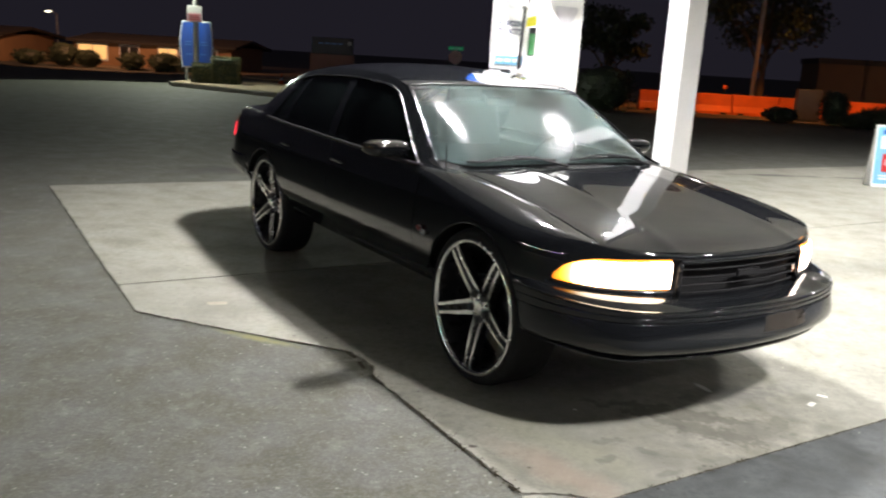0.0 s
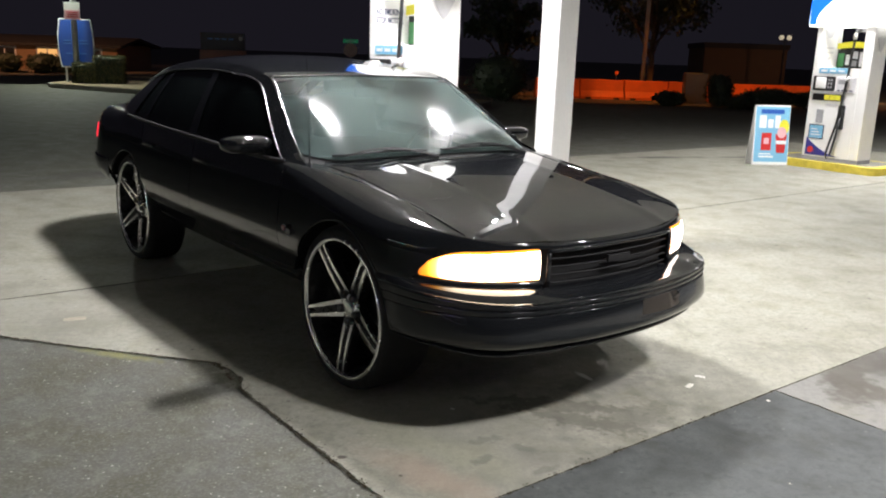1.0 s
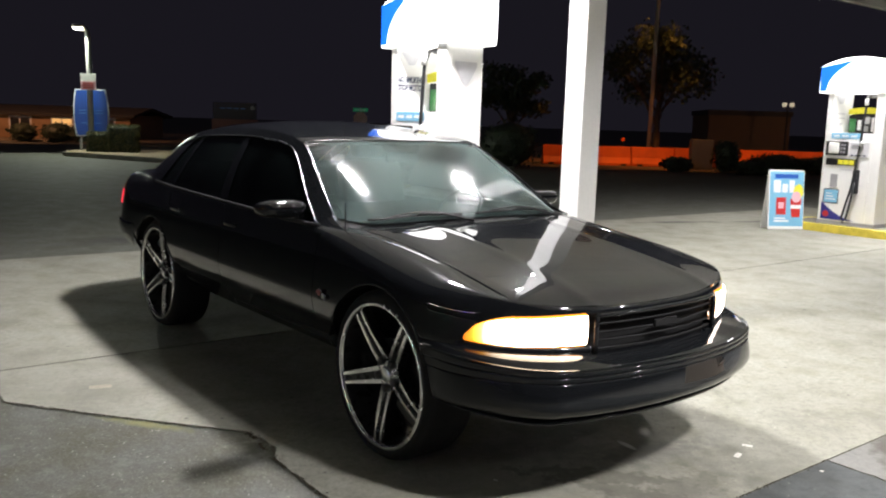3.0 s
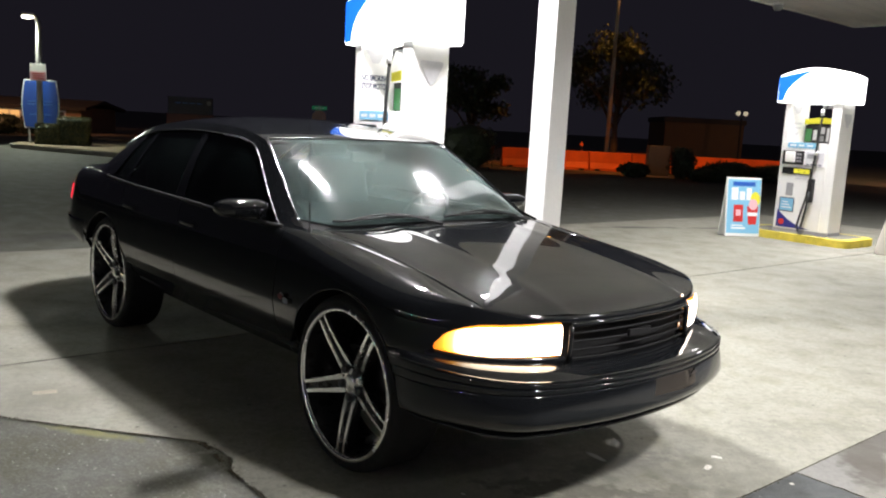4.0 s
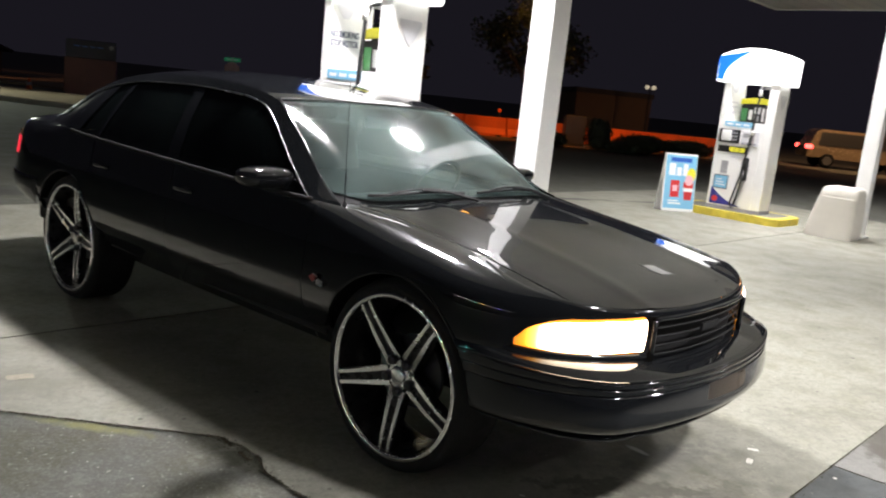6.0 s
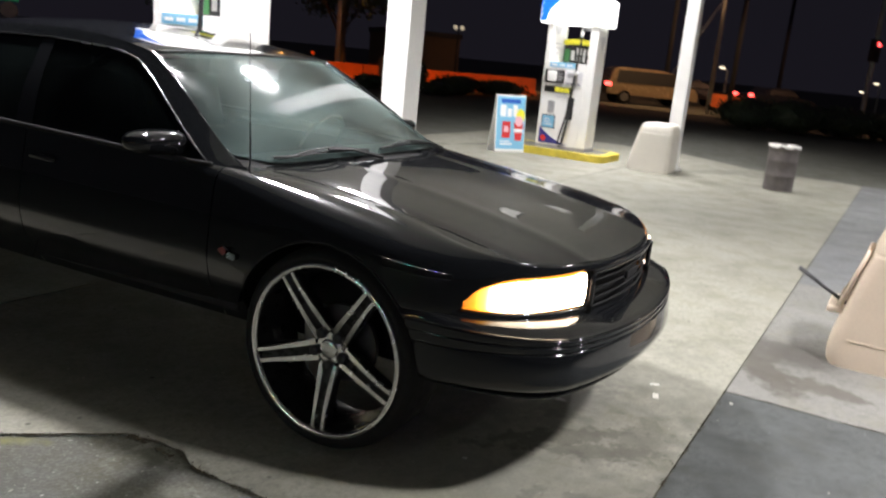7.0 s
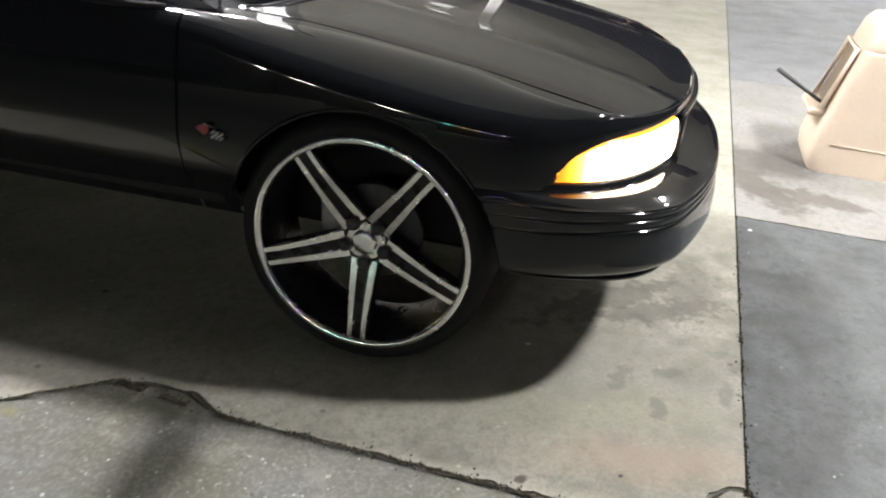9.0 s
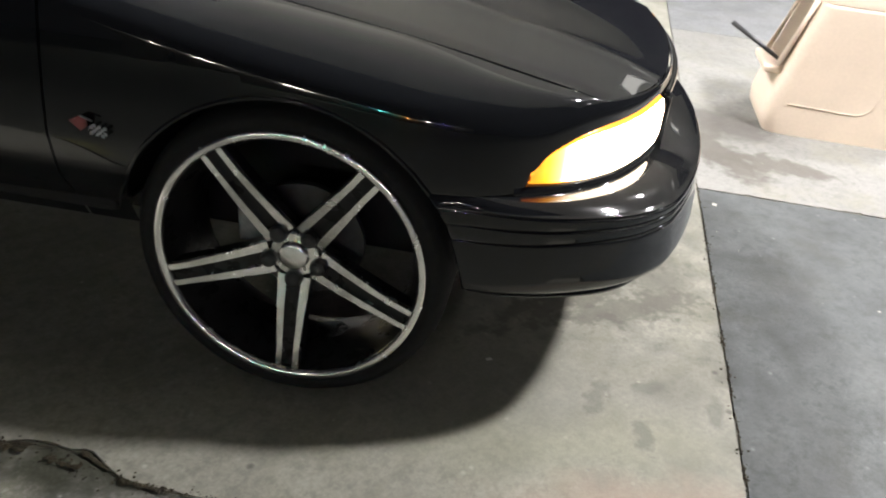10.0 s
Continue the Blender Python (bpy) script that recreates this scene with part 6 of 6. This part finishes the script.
for k in range(6):
    barrier(7.6 + 1.9 * k * 0.999, 34.9 + 0.02 * k, 0.6 + (k % 3) * 0.8, 1.84)
for k in range(4):
    barrier(15.3 + 1.75 * k, 34.9 + 0.12 * k, 3, 1.70)
barrier(34.6, 35.9, -30, 1.6)
for x in (10.1, 13.4):
    c = thing("barricade_light", pose(x, 34.9, 0.8), "small amber barricade light on a barrier", "warning light", "barricade lights")
    part("stand", tube([(0, 0, 0), (0, 0, 0.22)], 0.03, 8), M_BLACK, c)
    part("lamp", moved(lathe([(0.0, -0.03), (0.08, -0.03), (0.08, 0.03), (0.0, 0.03)], 20, "y"), Matrix.Translation((0, 0, 0.29))), M_BARRIER, c)


def street_lamp(x, y, height, arm, label, glow):
    s = thing("street_lamp", pose(x, y, 0), label, "street lamp", "street lamps")
    part("pole", tube([(0, 0, 0), (0, 0, height - 0.6), (arm * 0.3, -0.1, height), (arm, -0.3, height + 0.1)], [0.10, 0.07, 0.05, 0.04], 10), M_POLE, s, "", True)
    part("head", box(arm - 0.1, arm + 0.5, -0.42, -0.18, height + 0.02, height + 0.16, 0.04, 2), M_GREY, s, "", True)
    part("glass", box(arm - 0.02, arm + 0.42, -0.40, -0.20, height - 0.12, height + 0.019, 0.03), material("sodium_glass", (0.6, 0.3, 0.05), 0.4, emit=(1.0, 0.45, 0.08), power=glow), s)


street_lamp(11.7, 36.4, 9.4, -1.1, "tall street lamp with a sodium head", 30)
street_lamp(27.3, 29.7, 8.2, -1.1, "tall street lamp with a sodium head", 6)

# stop sign with its street-name blades
SX, SY = -1.0, 35.0
stop = thing("stop_sign", pose(SX, SY, 0), "back of an octagonal road sign below a green name blade", "road sign")
part("post", tube([(0, 0, 0), (0, 0, 2.08)], 0.03, 8), M_POLE, stop)
part("plate", upright(prism([(0.30 * math.cos(radians(22.5 + 45 * k)), 1.63 + 0.28 * math.sin(radians(22.5 + 45 * k))) for k in range(8)], 0.032, 0.036)), grained("dull_red_plate", (0.40, 0.26, 0.24), 0.5), stop, "dull octagonal plate")
# the blade's green has some glow added so it shows at night
part("name_blade", box(-0.30, 0.30, -0.01, 0.01, 1.92, 2.06, 0.003), material("name_blade_green", (0.02, 0.30, 0.12), 0.4, emit=(0.02, 0.35, 0.15), power=0.12), stop, "green name blade")
part("text_bar", box(-0.2, 0.2, -0.014, -0.011, 1.97, 2.01), M_WHITE_INK, stop)

monument = thing("monument_sign", pose(-6.4, 36.5, 0, 0, 0, 6), "low dark monument sign with a faint panel", "sign")
part("body", box(-0.95, 0.95, -0.18, 0.18, 0.0, 1.45, 0.03), M_DIM_BRICK, monument, "dim red brick base")
part("panel", box(-0.9, 0.9, -0.14, 0.14, 1.451, 2.15, 0.02), grained("dark_sign_panel", (0.02, 0.02, 0.03), 0.4), monument, "dark sign panel")
for k in range(4):
    part("text_bar", box(-0.6 + 0.28 * k, -0.4 + 0.28 * k, -0.146, -0.141, 1.88, 1.93), M_BLUE_BAR, monument)
part("round_mark", moved(lathe([(0.0, -0.002), (0.09, -0.002), (0.09, 0.004), (0.0, 0.004)], 16, "y"), Matrix.Translation((0.74, -0.143, 1.94))), M_GREY, monument)


# ---- the far side: houses and buildings ----
def low_house(x, y, w, d, h, turn, lit, label, z=0.0):
    """A house; z: how far its lot lies below the road."""
    hs = thing("house", pose(x, y, z, 0, 0, turn), label, "house", "houses across the road")
    part("wall", box(-w / 2, w / 2, -d / 2, d / 2, 0, h), M_STUCCO, hs, "tan stucco wall")
    rows = [[(-w / 2 - 0.3, -d / 2 - 0.3, h), (w / 2 + 0.3, -d / 2 - 0.3, h)], [(-w / 2 - 0.3, 0, h + 0.45), (w / 2 + 0.3, 0, h + 0.45)], [(-w / 2 - 0.5, d / 2 + 0.6, h), (w / 2 + 0.5, d / 2 + 0.6, h)]]
    bm = sheet(rows)
    bmesh.ops.solidify(bm, geom=bm.faces[:], thickness=0.15)
    part("roof", bm, M_ROOF, hs, "dark low-pitched roof")
    for k, (wx, ww, on) in enumerate(lit):
        win = part("window", box(wx - ww / 2 - 0.08, wx + ww / 2 + 0.08, -d / 2 - 0.05, -d / 2 + 0.02, 1.35, 2.32), M_WHITE, hs, "")
        part("pane", box(wx - ww / 2, wx + ww / 2, -d / 2 - 0.062, -d / 2 - 0.051, 1.45, 2.22), M_WARM if on else M_BLACK, win, "lit warm curtain" if on else "")
        part("glazing_bar", box(wx - 0.03, wx + 0.03, -d / 2 - 0.075, -d / 2 - 0.063, 1.45, 2.22), M_WHITE, win)


low_house(-18.6, 50.4, 9.0, 7.0, 2.5, 1, [(-3.4, 1.6, True), (-1.3, 1.0, False), (0.9, 1.0, True), (3.2, 0.9, False)], "low tan stucco house with warm lit windows", -1.05)
low_house(-31.5, 48.4, 9.5, 7.0, 2.5, 4, [(-1.0, 1.4, False), (2.6, 1.2, False)], "low dark stucco house across the road", -1.0)
for k, (x, y, r, h) in enumerate(((-21.6, 42.9, 0.9, 1.25), (-20.4, 43.0, 0.7, 0.95), (-18.1, 43.1, 0.7, 0.95), (-16.4, 43.2, 0.95, 1.0), (-15.3, 43.3, 0.8, 0.75), (-23.4, 42.8, 0.9, 0.8))):
    bush(x, y, r, h, 30 + k, "dark shrub in front of a house")


def far_block(x, y, w, d, h, turn, mat, label, openings=3):
    b = thing("building", pose(x, y, 0, 0, 0, turn), label, "building", "far buildings")
    part("wall", box(-w / 2, w / 2, -d / 2, d / 2, 0, h), mat, b)
    part("parapet", box(-w / 2 - 0.1, w / 2 + 0.1, -d / 2 - 0.1, d / 2 + 0.1, h, h + 0.3), M_ROOF, b)
    for k in range(openings):
        xx = lerp(-w * 0.35, w * 0.35, k / max(1, openings - 1))
        part("window", box(xx - 0.6, xx + 0.6, -d / 2 - 0.04, -d / 2 + 0.02, 0.9, 2.0), M_BLACK, b)


far_block(21.6, 50.0, 4.6, 5.0, 2.5, -10, M_DARK_STUCCO, "low brown building in the dark beyond the road", 0)
lantern = thing("wall_lantern", pose(22.6, 45.9, 0), "twin-headed lantern on a post, faintly lit", "lantern")
part("post", tube([(0, 0, 0), (0, 0, 2.9)], 0.06, 8), M_BLACK, lantern)
for k in (-0.22, 0.22):
    part("globe", moved(lathe([(0.0, -0.14), (0.10, -0.1), (0.14, 0.0), (0.1, 0.1), (0.0, 0.14)], 16), Matrix.Translation((k, 0, 3.15))), M_LANTERN, lantern, "glowing globe", True)
part("crossbar", tube([(-0.25, 0, 2.92), (0.25, 0, 2.92)], 0.03, 6), M_BLACK, lantern)


# ---- cars on the road ----
def road_car(x, y, turn, length, height, mat, label, tall, lit=True, name="car"):
    """Local x forward. tall: a long van roof, else a saloon's."""
    c = thing(name, pose(x, y, 0, 0, 0, turn), label, "car", "cars on the road")
    L, H = length, height
    if tall:
        prof = [(-L / 2, 0.45), (-L / 2 - 0.02, 0.9), (-L / 2 + 0.15, 1.15), (-L / 2 + 0.35, H - 0.1), (-L / 2 + 0.6, H), (L * 0.10, H), (L * 0.22, H - 0.12), (L * 0.36, 1.12), (L * 0.47, 0.98), (L / 2, 0.75), (L / 2, 0.40)]
    else:
        prof = [(-L / 2, 0.45), (-L / 2, 0.85), (-L / 2 + 0.1, 0.98), (-L * 0.30, 1.02), (-L * 0.20, H - 0.05), (-L * 0.1, H), (L * 0.06, H), (L * 0.2, 1.0), (L * 0.45, 0.86), (L / 2, 0.7), (L / 2, 0.38)]
    rows = []
    for yy, inn in ((-0.90, 0.16), (-0.88, 0.06), (-0.80, 0.0), (0.80, 0.0), (0.88, 0.06), (0.90, 0.16)):
        rows.append([(px * (1 - inn * 0.05), yy * (1 - 0.16 * max(0, (pz - 0.95) / (H - 0.95))), 0.3 + (pz - 0.3) * (1 - inn * 0.12)) for px, pz in prof])
    bm = bmesh.new()
    vs = [[bm.verts.new(p) for p in row] for row in rows]
    for a, b in zip(vs, vs[1:]):
        for k in range(len(a)):
            bm.faces.new((a[k], a[(k + 1) % len(a)], b[(k + 1) % len(a)], b[k]))
    bm.faces.new(vs[0])
    bm.faces.new(vs[-1])
    part("body", bm, mat, c)
    x0, x1 = (-L / 2 + 0.45, L * 0.24) if tall else (-L * 0.24, L * 0.14)
    for side in (-1, 1):
        g = upright(prism([(x0, 1.02), (x1 + 0.35, 1.02), (x1, H - 0.12), (x0 + 0.12, H - 0.12)], 0.0, 0.01))
        lean = math.atan(0.16 * 0.9 / (H - 0.95))
        part("side_window", moved(g, Matrix.Translation((0, side * (0.90 if side < 0 else 0.89) * 0.995, 0)) @ Matrix.Translation((0, 0, 1.0)) @ Matrix.Rotation(lean * side, 4, "X") @ Matrix.Translation((0, 0, -1.0))), M_BLACK, c, "dark side windows")
    for xw in (-L * 0.30, L * 0.32):
        for side in (-1, 1):
            w = part("wheel", moved(lathe([(0.0, -0.10), (0.26, -0.11), (0.32, -0.09), (0.33, 0.09), (0.0, 0.1)], 24, "y"), Matrix.Translation((xw, side * 0.84, 0.33))), M_RUBBER, c, "", True)
            part("hubcap", moved(lathe([(0.0, -0.02), (0.2, -0.02), (0.2, 0.02), (0.0, 0.02)], 20, "y"), Matrix.Translation((xw, side * 0.945, 0.33))), M_STEEL, w)
    for side in (-1, 1):
        part("tail_light", box(-L / 2 - 0.03, -L / 2 + (0.22 if tall else 0.08), min(side * 0.58, side * 0.915), max(side * 0.58, side * 0.915), 0.82, 1.0, 0.01), M_TAIL_LIT if lit else M_LENS_RED, c, "lit red tail light")
        part("headlight", box(L / 2 - 0.10, L / 2 + 0.005, min(side * 0.5, side * 0.84), max(side * 0.5, side * 0.84), 0.62, 0.76, 0.01), M_WHITE_INK, c)


road_car(27.35, 34.1, -21, 4.7, 1.75, M_VAN, "tan minivan lit orange by street lamps, tail lights on", True, name="minivan")
road_car(34.2, 38.3, -21, 4.4, 1.45, M_DARKCAR, "dark saloon on the road beyond", False, lit=False)
road_car(39.3, 36.5, -11, 4.5, 1.45, M_DARKCAR, "dark saloon with its tail lights on", False)
road_car(60.0, 41.0, 35, 4.5, 1.45, M_DARKCAR, "dark saloon far down the road", False, lit=False)

for k, (x, y) in enumerate(((22.5, 21.0), (24.3, 20.4), (26.2, 19.8), (28.0, 19.4), (21.6, 22.0))):
    bush(x, y, 1.35, 1.15 - 0.08 * (k % 3), 60 + k, "dark low shrub in the kerbside bed")
for x, y, h, name in ((31.2, 37.1, 8.5, "telephone_pole"), (34.3, 35.2, 9.0, "telephone_pole"), (44.6, 41.0, 9.0, "telephone_pole")):
    p = thing(name, pose(x, y, 0), "weathered wooden telephone pole", "pole", "telephone poles")
    part("shaft", tube([(0, 0, 0), (0.03, 0, h)], [0.15, 0.10], 10), M_OLD_WOOD, p, "", True)
    part("crossarm", box(-0.9, 0.9, -0.06, 0.06, h - 0.7, h - 0.58), M_OLD_WOOD, p)
    if x == 34.3:
        part("guy_wire", tube([(0.03, 0.0, h - 0.9), (-3.4, 2.4, 0.0)], 0.014, 6), M_POLE, p, "pale steel guy wire")
for x, y, h in ((-28.8, 56.2, 2.95), (45.9, 47.0, 2.35), (63.9, 48.5, 1.6), (64.9, 48.0, 2.4)):
    s = thing("street_lamp", pose(x, y, 0), "far street lamp, lit white", "street lamp", "far street lamps")
    part("pole", tube([(0, 0, 0), (0, 0, h), (-0.4, 0, h + 0.15)], 0.06, 8), M_POLE, s)
    part("bulb", box(-0.75, -0.35, -0.1, 0.1, h + 0.08, h + 0.2, 0.03), M_BULB_FAR, s)
ts = thing("traffic_light", pose(30.15, 23.98, 0), "traffic signal on a pole showing red", "traffic light")
part("pole", tube([(0, 0, 0), (0, 0, 5.6)], 0.09, 10), M_POLE, ts)
sig = part("housing", box(-0.16, 0.16, -0.15, 0.15, 2.85, 3.75, 0.02), M_BLACK, ts)
part("red_lamp", moved(lathe([(0.0, -0.03), (0.09, -0.02), (0.09, 0.02), (0.0, 0.02)], 20, "y"), Matrix.Translation((-0.02, -0.16, 3.55))), M_SIGNAL_RED, sig, "glowing red lamp")
# strip of dry verge along the road's far side
verge = tagged(obj("verge", prism([(-70, 46.5), (-30, 47.5), (-5, 39.5), (5, 36.0), (20, 36.5), (24, 38.0), (24, 60), (-70, 75)], -0.02, 0.08), M_SOIL), "dry bare verge across the road", "verge", kind="structure")
